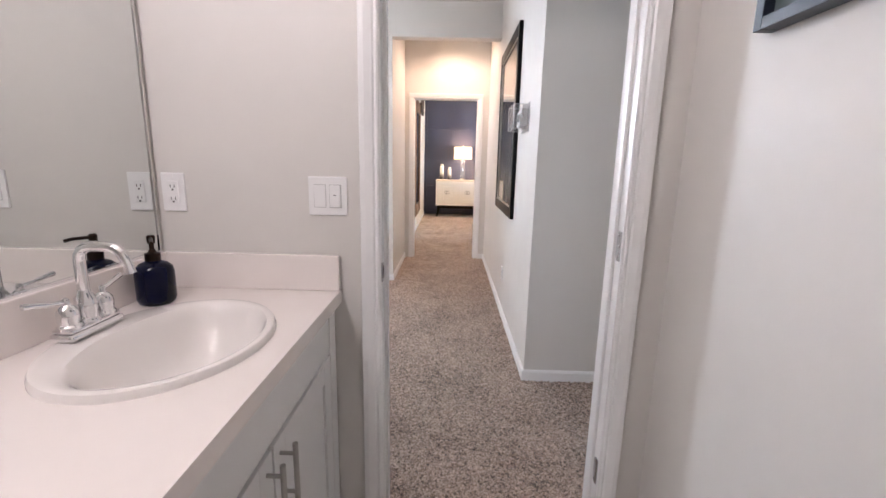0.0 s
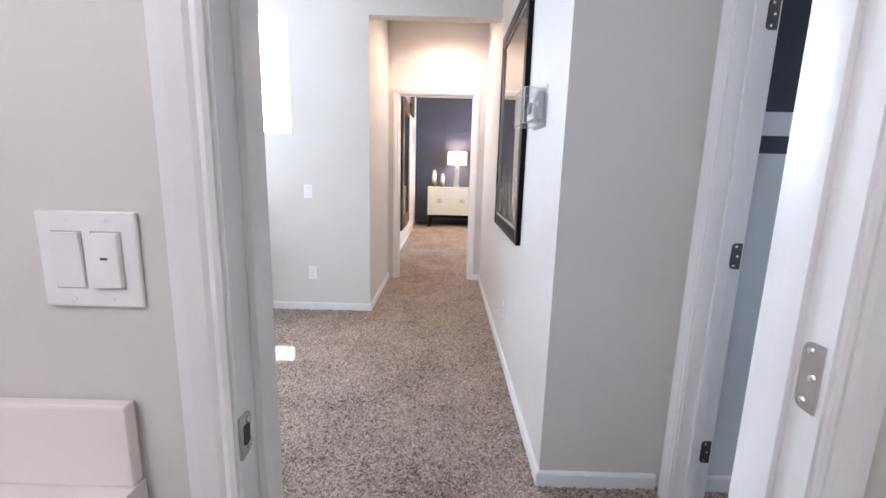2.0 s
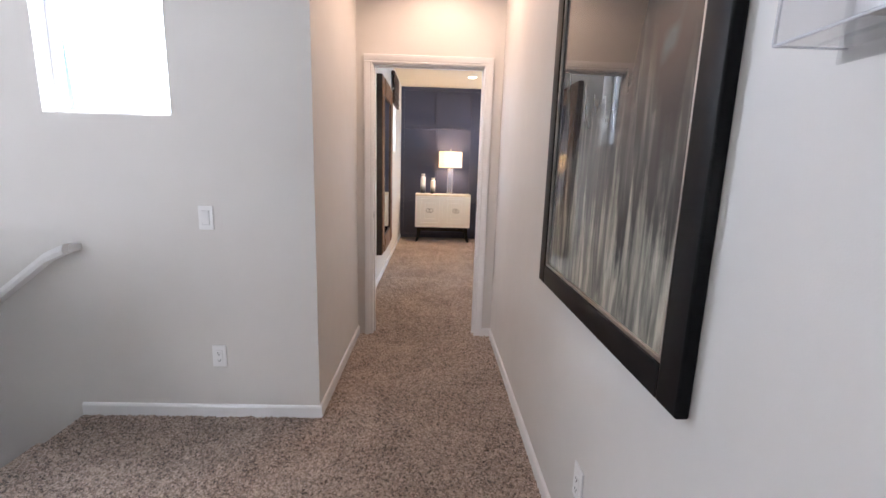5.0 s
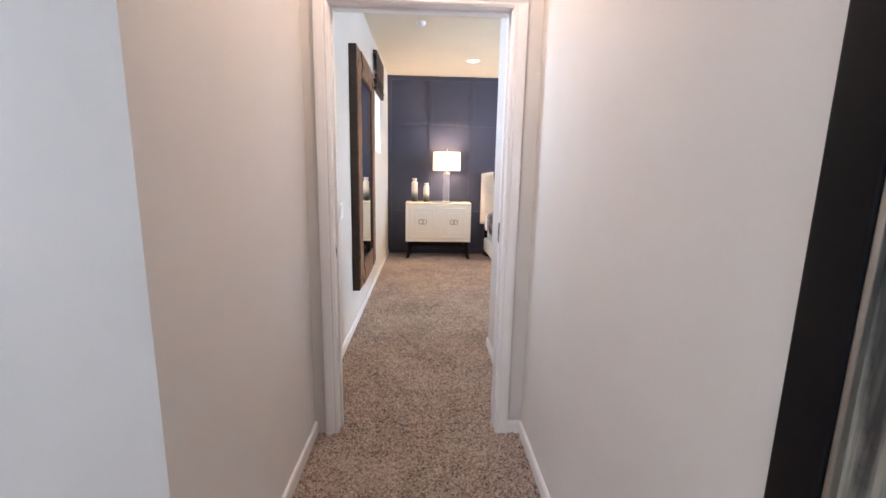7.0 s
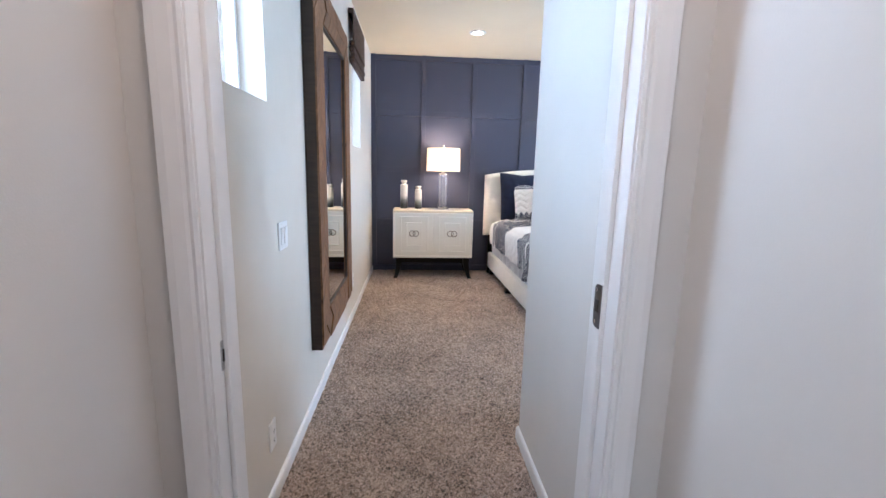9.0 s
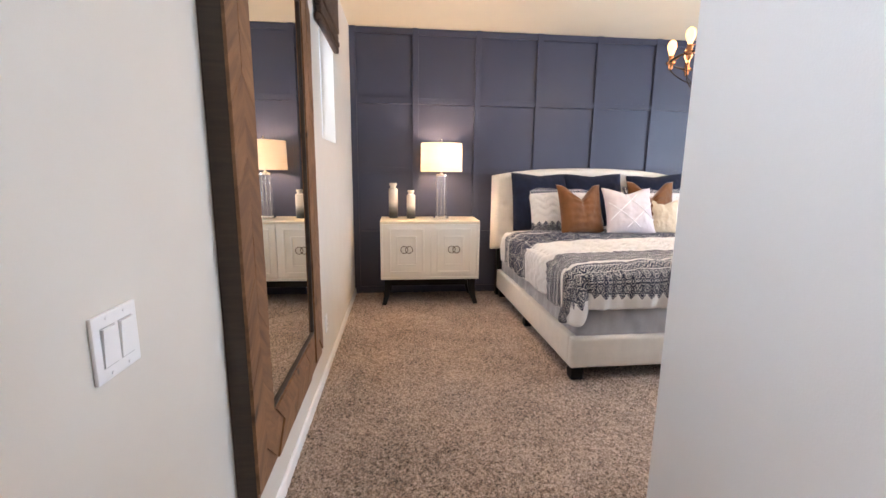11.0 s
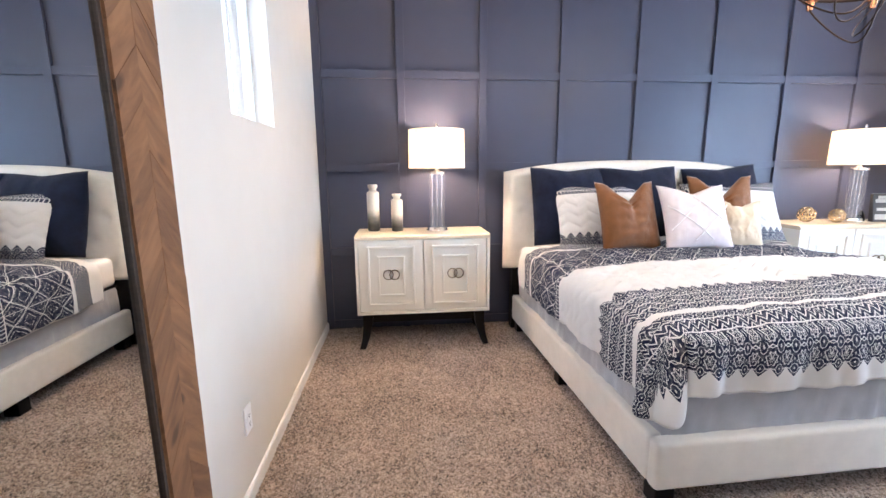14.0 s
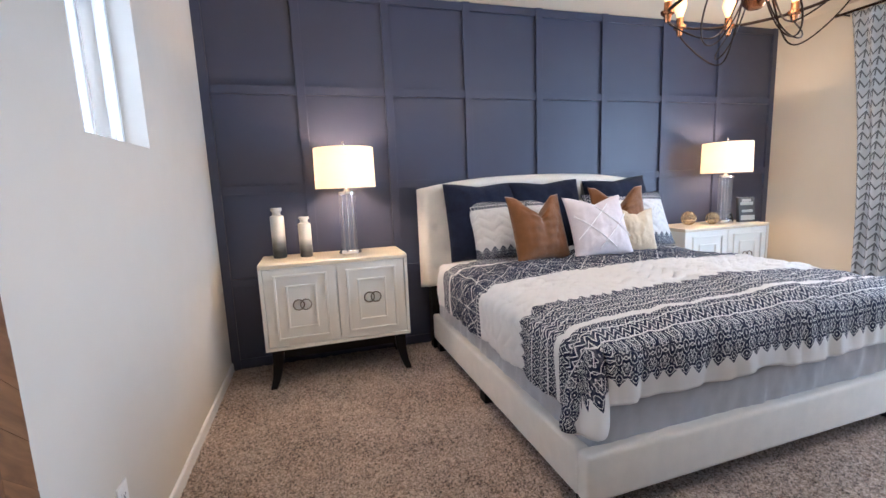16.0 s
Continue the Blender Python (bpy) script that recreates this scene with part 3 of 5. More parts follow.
def doorway(name, axis, a0, a1, top, f0, f1, stops=True):
    """Jamb lining and moulded casings of a doorway. axis: the way the opening runs; f0, f1: the wall's two faces."""
    ob = tagged(new(name), "white painted door frame with moulded casing, no door leaf", "door frame", kind="structure")

    def put(piece, rows, bevel=0.003):
        bm = bmesh.new()
        for u0, v0, z0, u1, v1, z1 in rows:
            if axis == "x":
                bm_box(bm, u0, v0, z0, u1, v1, z1, bevel)
            else:
                bm_box(bm, v0, u0, z0, v1, u1, z1, bevel)
        part(piece, bm, TRIM, ob, smooth=True)
    j = 0.02
    put("jamb", [(a0 - j, f0 - 0.004, -0.01, a0, f1 + 0.004, top)])
    put("jamb", [(a1, f0 - 0.004, -0.01, a1 + j, f1 + 0.004, top)])
    put("head_jamb", [(a0 - j, f0 - 0.004, top, a1 + j, f1 + 0.004, top + j)])
    mid = (f0 + f1) / 2
    put("door_stop", [(a0, mid - 0.018, -0.01, a0 + 0.011, mid + 0.018, top)], 0.002)
    put("door_stop", [(a1 - 0.011, mid - 0.018, -0.01, a1, mid + 0.018, top)], 0.002)
    put("door_stop", [(a0, mid - 0.018, top - 0.011, a1, mid + 0.018, top)], 0.002)
    w = 0.062
    prof = [(0.005, 0.0), (0.005, 0.010), (0.011, 0.013), (0.018, 0.011), (0.024, 0.015), (0.046, 0.019), (w - 0.002, 0.019), (w, 0.016), (w, 0.0)]
    for face, s in ((f0, -1), (f1, 1)):
        for u, sgn in ((a0, -1), (a1, 1)):
            rows = [(u + sgn * q, face + s * d) if axis == "x" else (face + s * d, u + sgn * q) for q, d in prof]
            part("casing", prism(rows, -0.01, top + 0.005, "z"), TRIM, ob)
        part("head_casing", prism([(face + s * d, top + q) for q, d in prof], a0 - w, a1 + w, axis), TRIM, ob)
    return ob


d1 = doorway("door_bathroom", "x", -0.272, 0.461, 2.03, 1.17, 1.29)
d2 = doorway("door_side_room", "y", 1.39, 2.12, 2.03, 0.88, 1.0)
d3 = doorway("door_bedroom", "x", -0.54, 0.258, 2.02, 5.468, 5.588)


def leaf(parent, name, axis, face, a0, a1, z0, z1, way, label, mat=STEEL, hole=False):
    """A thin metal leaf let into a jamb, its corners rounded on one side (way); axis: the way its face looks."""
    r, flip = 0.014, (lambda q: q) if way > 0 else (lambda q: a0 + a1 - q)
    outline = [(flip(a0), z0), (flip(a1 - r), z0)]
    outline += [(flip(a1 - r + r * math.sin(k * math.pi / 10)), z0 + r - r * math.cos(k * math.pi / 10)) for k in range(1, 6)]
    outline += [(flip(a1 - r + r * math.cos(k * math.pi / 10)), z1 - r + r * math.sin(k * math.pi / 10)) for k in range(0, 6)]
    outline += [(flip(a0), z1)]
    p = part(name, prism(outline, *sorted(face), axis), mat, parent, label)
    front, mid, zc = face[0], (a0 + a1) / 2, (z0 + z1) / 2
    spots = [(mid + way * 0.004, z0 + 0.012), (mid + way * 0.004, z1 - 0.012)] + ([] if hole else [(mid - way * 0.004, zc)])
    for q, z in spots:
        m = pose(front, q, z, 0, -90 if face[1] > face[0] else 90) if axis == "x" else pose(q, front, z, 90)
        part("screw", lathe([(0.0045, 0), (0.0045, 0.0012), (0.002, 0.002)], 10), CHROME, p, m=m)
    if hole:
        lo, hi = sorted((front, front + (0.001 if face[1] < face[0] else -0.001)))
        bm = box(lo, mid - 0.007, zc - 0.013, hi, mid + 0.007, zc + 0.013) if axis == "x" else box(mid - 0.007, lo, zc - 0.013, mid + 0.007, hi, zc + 0.013)
        part("bolt_hole", bm, SLOT, p)
    return p


# strike plates and hinge leaves left on the frames
for z in (0.215, 1.004, 1.80):
    leaf(d1, "hinge", "x", (0.4585, 0.4625), 1.174, 1.206, z - 0.046, z + 0.046, 1, "nickel hinge leaf", NICKEL)
leaf(d1, "strike_plate", "x", (-0.2695, -0.2735), 1.166, 1.196, 0.877, 0.937, 1, "nickel strike plate", NICKEL, hole=True)
for z in (0.235, 0.985, 1.75):
    leaf(d2, "hinge", "y", (2.1165, 2.1205), 0.965, 1.0, z - 0.045, z + 0.045, -1, "dark nickel hinge leaf", DARK_NICKEL)
leaf(d3, "strike_plate", "x", (-0.5375, -0.5415), 5.50, 5.525, 0.90, 0.962, 1, "nickel strike plate", NICKEL, hole=True)
leaf(d3, "latch_plate", "x", (0.2445, 0.2485), 5.513, 5.543, 0.982, 1.078, 1, "dark nickel latch plate", DARK_NICKEL, hole=True)


# windows
def window(name, axis, a0, a1, z0, z1, f, out, mullion, label):
    """A white vinyl window set in the opening. axis: the wall's run; f: frame plane; out: 1 or -1 towards outdoors."""
    ob = tagged(new(name), label, "window", kind="structure")

    def put(piece, u0, u1, w0, w1, d0, d1, mat=VINYL, par=ob):
        lo, hi = sorted((f + out * d0, f + out * d1))
        bm = box(u0, lo, w0, u1, hi, w1, 0.003) if axis == "x" else box(lo, u0, w0, hi, u1, w1, 0.003)
        return part(piece, bm, mat, par)
    w = 0.02
    put("window_frame", a0, a0 + w, z0, z1, 0, 0.05)
    put("window_frame", a1 - w, a1, z0, z1, 0, 0.05)
    put("window_frame", a0 + w, a1 - w, z0, z0 + w, 0, 0.05)
    put("window_frame", a0 + w, a1 - w, z1 - w, z1, 0, 0.05)
    cuts = [a0 + w, *([(a0 + a1) / 2] if mullion else []), a1 - w]
    if mullion:
        m = (a0 + a1) / 2
        put("mullion", m - 0.010, m + 0.010, z0 + w, z1 - w, -0.004, 0.046)
    for b0, b1 in zip(cuts, cuts[1:]):
        p = put("pane", b0, b1, z0 + w, z1 - w, 0.022, 0.027, PANE)
        p.visible_shadow = False
    return ob


window("window_landing", "x", -1.878, -1.302, 1.503, 2.41, 4.385, 1, False, "high white window over the stairs, blown out by daylight")
window("window_entry", "y", 5.851, 6.354, 1.55, 2.42, -0.79, -1, True, "high white sliding window beside the bedroom door")
window("window_bedside", "y", 8.615, 9.197, 1.53, 2.42, -0.79, -1, True, "high white sliding window under a woven shade")
# unseen rear window, added to house the landing's fill lamp
window("window_rear_added", "x", -3.35, -2.15, 1.02, 2.22, 1.245, -1, True, "unseen white window added behind the landing for its fill light")
window("window_bedroom", "y", 7.2, 9.1, 0.6, 2.35, 4.67, 1, True, "wide white bedroom window behind curtains")

# batten grid on the accent wall
xs_bat = [-0.67, -0.04, 0.605, 1.255, 1.90, 2.55, 3.21, 3.875, 4.57]
zs_bat = [0.045, 0.66, 1.335, 2.035, 2.70]
upright = mesh_of("batten", box(-0.03, -0.022, 0.0, 0.03, 0, HB, 0.002), NAVY)
for x in xs_bat:
    b = new("batten", upright)
    b.parent, b.location = accent, (x, 10.348, 0.0)
for i in range(len(xs_bat) - 1):
    x0, x1 = xs_bat[i] + 0.03, xs_bat[i + 1] - 0.03
    for z in zs_bat:
        part("crosspiece", box(x0, 10.329, z - 0.03, x1, 10.348, z + 0.03, 0.002), NAVY, accent)


# bathroom things
vanity = thing("vanity_cabinet", pose(0, 0, 0), "white shaker vanity cabinet with bar pulls", "cabinet")
part("body", boxes([(-0.955, -0.45, 0.09, -0.443, 1.16, 0.66), (-0.955, -0.45, 0.0, -0.50, 1.16, 0.09), (-0.461, -0.45, 0.66, -0.443, 1.16, 0.808), (-0.955, 1.142, 0.66, -0.461, 1.16, 0.808)], 0.002), CABINET, vanity)
part("filler", box(-0.443, 1.105, 0.09, -0.423, 1.165, 0.808, 0.002), CABINET, vanity)
part("apron", box(-0.443, -0.45, 0.668, -0.423, 1.095, 0.805, 0.003), CABINET, vanity)
for y0, y1, side in ((0.668, 1.095, 1), (0.235, 0.658, -1), (-0.205, 0.225, 1)):
    d = part("cabinet_door", box(-0.443, y0 + 0.055, 0.155, -0.430, y1 - 0.055, 0.602), CABINET, vanity)
    for q0, q1 in ((y0, y0 + 0.06), (y1 - 0.06, y1)):
        part("stile", box(-0.443, q0, 0.10, -0.422, q1, 0.657, 0.002), CABINET, d)
    for w0, w1 in ((0.10, 0.16), (0.597, 0.657)):
        part("rail", box(-0.443, y0 + 0.06, w0, -0.4222, y1 - 0.06, w1, 0.002), CABINET, d)
    yh = y0 + 0.03 if side > 0 else y1 - 0.03
    bar = tube([(-0.388, yh, 0.50), (-0.388, yh, 0.645)], 0.006, 12)
    for z in (0.525, 0.62):
        tube([(-0.424, yh, z), (-0.388, yh, z)], 0.0045, 10, bm=bar)
    part("handle", bar, STEEL, d, "brushed nickel bar pull", True)
countertop = thing("vanity_countertop", pose(0, 0, 0), "cream moulded vanity countertop with raised splashes", "countertop")


def slab_with_hole():
    """The counter slab with an oval cut-out for the basin."""
    bm = bmesh.new()
    cx, cy, ax, ay, seg = -0.672, 0.752, 0.19, 0.235, 48
    x0, y0, x1, y1 = -0.955, -0.46, -0.40, 1.168
    rings = {}
    for z in (0.808, 0.848):
        oval, rim = [], []
        turns = sorted([2 * math.pi * k / seg for k in range(seg)] + [math.atan2(yy - cy, xx - cx) % (2 * math.pi) for xx in (x0, x1) for yy in (y0, y1)])
        for a in turns:
            c, s = math.cos(a), math.sin(a)
            oval.append(bm.verts.new((cx + ax * c, cy + ay * s, z)))
            t = min(((x1 if c > 0 else x0) - cx) / c if abs(c) > 1e-6 else 9, ((y1 if s > 0 else y0) - cy) / s if abs(s) > 1e-6 else 9)
            rim.append(bm.verts.new((cx + t * c, cy + t * s, z)))
        rings[z] = oval, rim
    seg += 4
    for z, (oval, rim) in rings.items():
        for k in range(seg):
            bm.faces.new((oval[k], oval[(k + 1) % seg], rim[(k + 1) % seg], rim[k]))
    for which in (0, 1):
        a, b = rings[0.808][which], rings[0.848][which]
        for k in range(seg):
            bm.faces.new((a[k], a[(k + 1) % seg], b[(k + 1) % seg], b[k]))
    return bm


part("slab", slab_with_hole(), CULTURED, countertop)
part("side_splash", box(-0.935, 1.148, 0.848, -0.402, 1.168, 0.960, 0.004), CULTURED, countertop)
part("back_splash", box(-0.955, -0.46, 0.848, -0.935, 1.168, 0.960, 0.004), CULTURED, countertop)

# drop-in basin: rolled oval rim, bowl set towards the front
def basin():
    bm = bmesh.new()
    cx, cy, seg = -0.672, 0.752, 64
    rows = [(1.00, 0.000, 0.815), (0.998, 0.0, 0.823), (0.98, 0.0, 0.830), (0.95, 0.0, 0.832), (0.90, 0.0, 0.829), (0.86, 0.004, 0.820), (0.82, 0.008, 0.803), (0.77, 0.010, 0.778),
            (0.70, 0.013, 0.750), (0.61, 0.015, 0.724), (0.50, 0.015, 0.702), (0.38, 0.013, 0.685), (0.25, 0.012, 0.675), (0.12, 0.01, 0.670), (0.06, 0.01, 0.669)]
    rings = []
    for j, (k, push, z) in enumerate(rows):
        ring = []
        for i in range(seg):
            a = 2 * math.pi * i / seg
            c, s = math.cos(a), math.sin(a)
            x, y = 0.210 * k * c, 0.255 * k * s
            if j >= 4:
                x = x if x > 0 else x * (0.70 + 0.08 * min(1, (j - 4) / 6))
            ring.append(bm.verts.new((cx + x + push, cy + y, z + 0.033)))
        rings.append(ring)
    for a, b in zip(rings, rings[1:]):
        for k in range(seg):
            bm.faces.new((a[k], a[(k + 1) % seg], b[(k + 1) % seg], b[k]))
    bm.faces.new(rings[-1])
    return bm


sink = thing("bathroom_sink", pose(0, 0, 0), "white oval drop-in ceramic basin in the countertop", "sink")
part("bowl", basin(), CERAMIC, sink, smooth=True)
part("drain", lathe([(0.0, 0.700), (0.022, 0.702), (0.026, 0.706), (0.0, 0.707)], 20, -0.662, 0.752), CHROME, sink, "chrome drain", True)

faucet = thing("faucet", pose(-0.855, 0.757, 0.867), "polished chrome centerset faucet with two lever handles", "faucet")
base = bmesh.new()
bm_box(base, -0.026, -0.072, 0, 0.026, 0.072, 0.016, 0.008, 3)
bm_box(base, -0.022, -0.067, 0.016, 0.022, 0.067, 0.024, 0.004, 2)
part("base", base, CHROME, faucet, smooth=True)
part("spout_body", lathe([(0.024, 0.02), (0.024, 0.028), (0.020, 0.033), (0.021, 0.060), (0.019, 0.076), (0.013, 0.086), (0.0115, 0.094)], 28), CHROME, faucet, smooth=True)
arc = [(0, 0, 0.09), (0, 0, 0.155)] + [(0.03 - 0.03 * math.cos(a), 0, 0.16 + 0.03 * math.sin(a)) for a in (0.3, 0.7, 1.1, 1.5)] + [(0.060, 0, 0.190)] + [(0.066 + 0.035 * math.sin(a), 0, 0.155 + 0.035 * math.cos(a)) for a in (0.2, 0.6, 1.0, 1.35)] + [(0.108, 0, 0.132)]
part("spout", tube(arc, 0.0112, 16), CHROME, faucet, smooth=True)
for s in (-1, 1):
    kb = part("handle", lathe([(0.022, 0.022), (0.022, 0.029), (0.018, 0.033), (0.0195, 0.050), (0.0185, 0.062), (0.013, 0.070), (0.007, 0.075), (0.007, 0.084), (0.004, 0.088)], 24, 0, s * 0.047), CHROME, faucet, "chrome lever handle", True)
    part("lever", tube([(0.0, s * 0.047, 0.080), (-0.006, s * 0.075, 0.084), (-0.014, s * 0.122, 0.094)], [0.0045, 0.0045, 0.0062], 12), CHROME, kb, smooth=True)

soap = thing("soap_dispenser", pose(-0.872, 1.004, 0.848), "dark blue glass soap dispenser with bronze pump", "soap dispenser")
BLUE_GLASS = plain("dark_blue_glass", (0.002, 0.003, 0.018), 0.04, 0, var=0.1, Specular_IOR_Level=0.25)
part("bottle", lathe([(0.0, 0.0), (0.038, 0.0), (0.044, 0.004), (0.048, 0.016), (0.048, 0.088), (0.044, 0.103), (0.033, 0.113), (0.020, 0.118), (0.017, 0.124)], 36), BLUE_GLASS, soap, smooth=True)
part("collar", lathe([(0.019, 0.120), (0.019, 0.140), (0.010, 0.144), (0.007, 0.152)], 28), BRONZE, soap, smooth=True)
part("pump", lathe([(0.006, 0.15), (0.006, 0.166), (0.0095, 0.168), (0.0105, 0.186), (0.007, 0.190)], 20), BRONZE, soap, "bronze pump", True)
part("nozzle", tube([(0.0, 0, 0.181), (0.026, -0.036, 0.181), (0.036, -0.050, 0.177)], 0.0045, 10), BRONZE, soap, smooth=True)

bath_mirror = thing("vanity_mirror", pose(0, 0, 0), "frameless vanity mirror standing on the backsplash", "mirror")
part("mirror_glass", box(-0.956, -1.1, 0.965, -0.951, 1.146, 2.05), MIRROR, bath_mirror)
part("edge_channel", boxes([(-0.956, 1.146, 0.961, -0.948, 1.150, 2.05), (-0.956, -1.1, 0.961, -0.948, 1.146, 0.965)]), CHROME, bath_mirror)

# framed print on the bathroom's other wall
print_b = thing("framed_picture", pose(0.608, 0.06, 0.06), "dark navy framed picture on the bathroom wall", "picture")
NAVY_FRAME = plain("navy_frame_lacquer", (0.014, 0.02, 0.036), 0.3)
for piece, row in (("frame_side", (-0.04, 0.79, 1.47, 0, 0.815, 2.05)), ("frame_side", (-0.04, 0.26, 1.47, 0, 0.285, 2.05)), ("frame_rail", (-0.04, 0.285, 1.47, 0, 0.79, 1.495)), ("frame_rail", (-0.04, 0.285, 2.025, 0, 0.79, 2.05))):
    part(piece, box(*row, 0.002), NAVY_FRAME, print_b)
n = Nodes("dusky_green_print", 0.15)
n.put("Base Color", n.ramp(n.noise(6, 5), (0.3, (0.05, 0.07, 0.075)), (0.7, (0.16, 0.19, 0.19))))
part("picture", box(-0.018, 0.285, 1.495, -0.01, 0.79, 2.025), n.mat, print_b)


# switches and sockets: the plate lies on a wall and faces -y before its pose
# grey strips put in for the shade in gaps and vent slots
GAP_GREY = plain("shadow_gap_grey", (0.50, 0.495, 0.49), 0.6)


def wall_plate(m, gangs, kind, label, sensor=False):
    w = 0.07 + 0.046 * (gangs - 1)
    ob = thing("light_switch" if kind == "rocker" else "wall_outlet", m, label, "light switch" if kind == "rocker" else "outlet")
    part("plate", box(-w / 2, -0.007, -0.0575, w / 2, 0, 0.0575, 0.003), PLASTIC, ob)
    for g in range(gangs):
        cx = (g - (gangs - 1) / 2) * 0.046
        if kind == "rocker":
            part("rocker_gap", box(cx - 0.0182, -0.0074, -0.0347, cx + 0.0182, -0.005, 0.0347), GAP_GREY, ob)
            if sensor and g == gangs - 1:
                eye = part("sensor", box(cx - 0.0165, -0.014, -0.033, cx + 0.0165, -0.002, 0.033, 0.004), PLASTIC, ob, "white occupancy sensor switch", True)
                part("sensor_window", box(cx - 0.004, -0.0146, 0.002, cx + 0.004, -0.0135, 0.0045), SLOT, eye)
                continue
            part("rocker", prism([(-0.0085, -0.033), (-0.0125, 0.033), (-0.002, 0.033), (-0.002, -0.033)], cx - 0.0165, cx + 0.0165), PLASTIC, ob)
        else:
            face = part("socket_face", box(cx - 0.0165, -0.0095, -0.033, cx + 0.0165, -0.003, 0.033, 0.002), PLASTIC, ob)
            for z in (-0.018, 0.018):
                part("slots", boxes([(cx - 0.007, -0.0102, z - 0.005, cx - 0.005, -0.009, z + 0.004), (cx + 0.005, -0.0102, z - 0.005, cx + 0.007, -0.009, z + 0.004), (cx - 0.0025, -0.0102, z - 0.013, cx + 0.0025, -0.009, z - 0.008)]), SLOT, face)
    for z in (-0.048, 0.048):
        for g in range(gangs):
            part("screw", lathe([(0.003, 0), (0.003, 0.0012), (0.001, 0.0016)], 8), PLASTIC, ob, m=pose((g - (gangs - 1) / 2) * 0.046, -0.007, z, 90))
    return ob


wall_plate(pose(-0.433, 1.17, 1.14), 2, "rocker", "white switch plate with a rocker and an occupancy sensor", True)
wall_plate(pose(-0.90, 1.17, 1.142), 1, "socket", "white duplex outlet above the vanity splash")
wall_plate(pose(-1.175, 4.302, 1.037), 1, "rocker", "white rocker switch on the stair wall")
wall_plate(pose(-1.157, 4.302, 0.331), 1, "socket", "white duplex outlet low on the stair wall")
wall_plate(pose(0.392, 3.415, 0.334, 0, 0, -90), 1, "socket", "white outlet low on the hall wall")
wall_plate(pose(-0.70, 6.468, 1.035, 0, 0, 90), 2, "rocker", "white double switch beside the mirror")
wall_plate(pose(-0.70, 6.225, 0.28, 0, 0, 90), 1, "socket", "white outlet low on the bedroom wall")
wall_plate(pose(-0.70, 8.473, 0.333, 0, 0, 90), 1, "socket", "white outlet low near the bed")

# thermostat under a locked clear cover: a flanged tray on the wall, a lid with pale tubes for the light its edges
# catch, lock and vents on the side
cover = thing("thermostat", pose(0.392, 2.64, 1.522, 0, 0, -90), "thermostat under a clear acrylic lock box on the wall", "thermostat")
part("back_plate", box(-0.128, -0.005, -0.086, 0.128, 0, 0.086, 0.002), ACRYLIC, cover)
for name, y0, y1, w, h in (("tray", -0.045, -0.005, 0.112, 0.070), ("lid", -0.092, -0.046, 0.114, 0.072)):
    shell = None
    for row in ((w - 0.003, y0, -h, w, y1, h), (-w, y0, -h, -w + 0.003, y1, h), (-w + 0.003, y0, -h, w - 0.003, y1, -h + 0.003), (-w + 0.003, y0, h - 0.003, w - 0.003, y1, h)):
        side = part("cover_side" if shell is None else "cover_panel", box(*row), ACRYLIC, shell or cover, "clear acrylic cover")
        shell = shell or side
part("cover_front", box(-0.114, -0.095, -0.072, 0.114, -0.092, 0.072), ACRYLIC, cover)
for sx in (-1, 1):
    for sz in (-1, 1):
        part("cover_edge", tube([(sx * 0.1135, -0.006, sz * 0.0715), (sx * 0.1135, -0.094, sz * 0.0715)], 0.0016, 6), EDGE, cover)
    part("cover_edge", tube([(sx * 0.1135, -0.094, -0.0715), (sx * 0.1135, -0.094, 0.0715)], 0.002, 6), EDGE, cover)
    part("cover_edge", tube([(-0.1135, -0.094, sx * 0.0715), (0.1135, -0.094, sx * 0.0715)], 0.002, 6), EDGE, cover)
    part("cover_edge", tube([(0.1145, -0.0455, -0.0715 * sx), (0.1145, -0.0455, 0.0)], 0.002, 6), EDGE, cover)
    part("cover_edge", tube([(0.127, -0.005, -0.085 * sx), (0.127, -0.005, 0.0)], 0.0022, 6), EDGE, cover)
unit = part("thermostat_body", prism([(-0.005, -0.05), (-0.046, -0.05), (-0.046, 0.030), (-0.036, 0.048), (-0.005, 0.048)], -0.07, 0.07), plain("grey_white_plastic", (0.50, 0.49, 0.49), 0.4), cover, "grey-white thermostat")
part("display", box(-0.045, -0.0475, -0.02, 0.03, -0.0455, 0.022), plain("grey_display", (0.16, 0.17, 0.16), 0.2), unit)
part("lock", lathe([(0.009, 0), (0.009, 0.010), (0.005, 0.012)], 20), CHROME, cover, "chrome lock", True, pose(0.114, -0.046, 0.004, 0, 90))
for k in (0, 1, 2, 3, 6, 7, 8, 9):
    part("vent_slot", box(0.1115, -0.034, -0.048 + 0.010 * k, 0.1130, -0.016, -0.043 + 0.010 * k), GAP_GREY, cover)

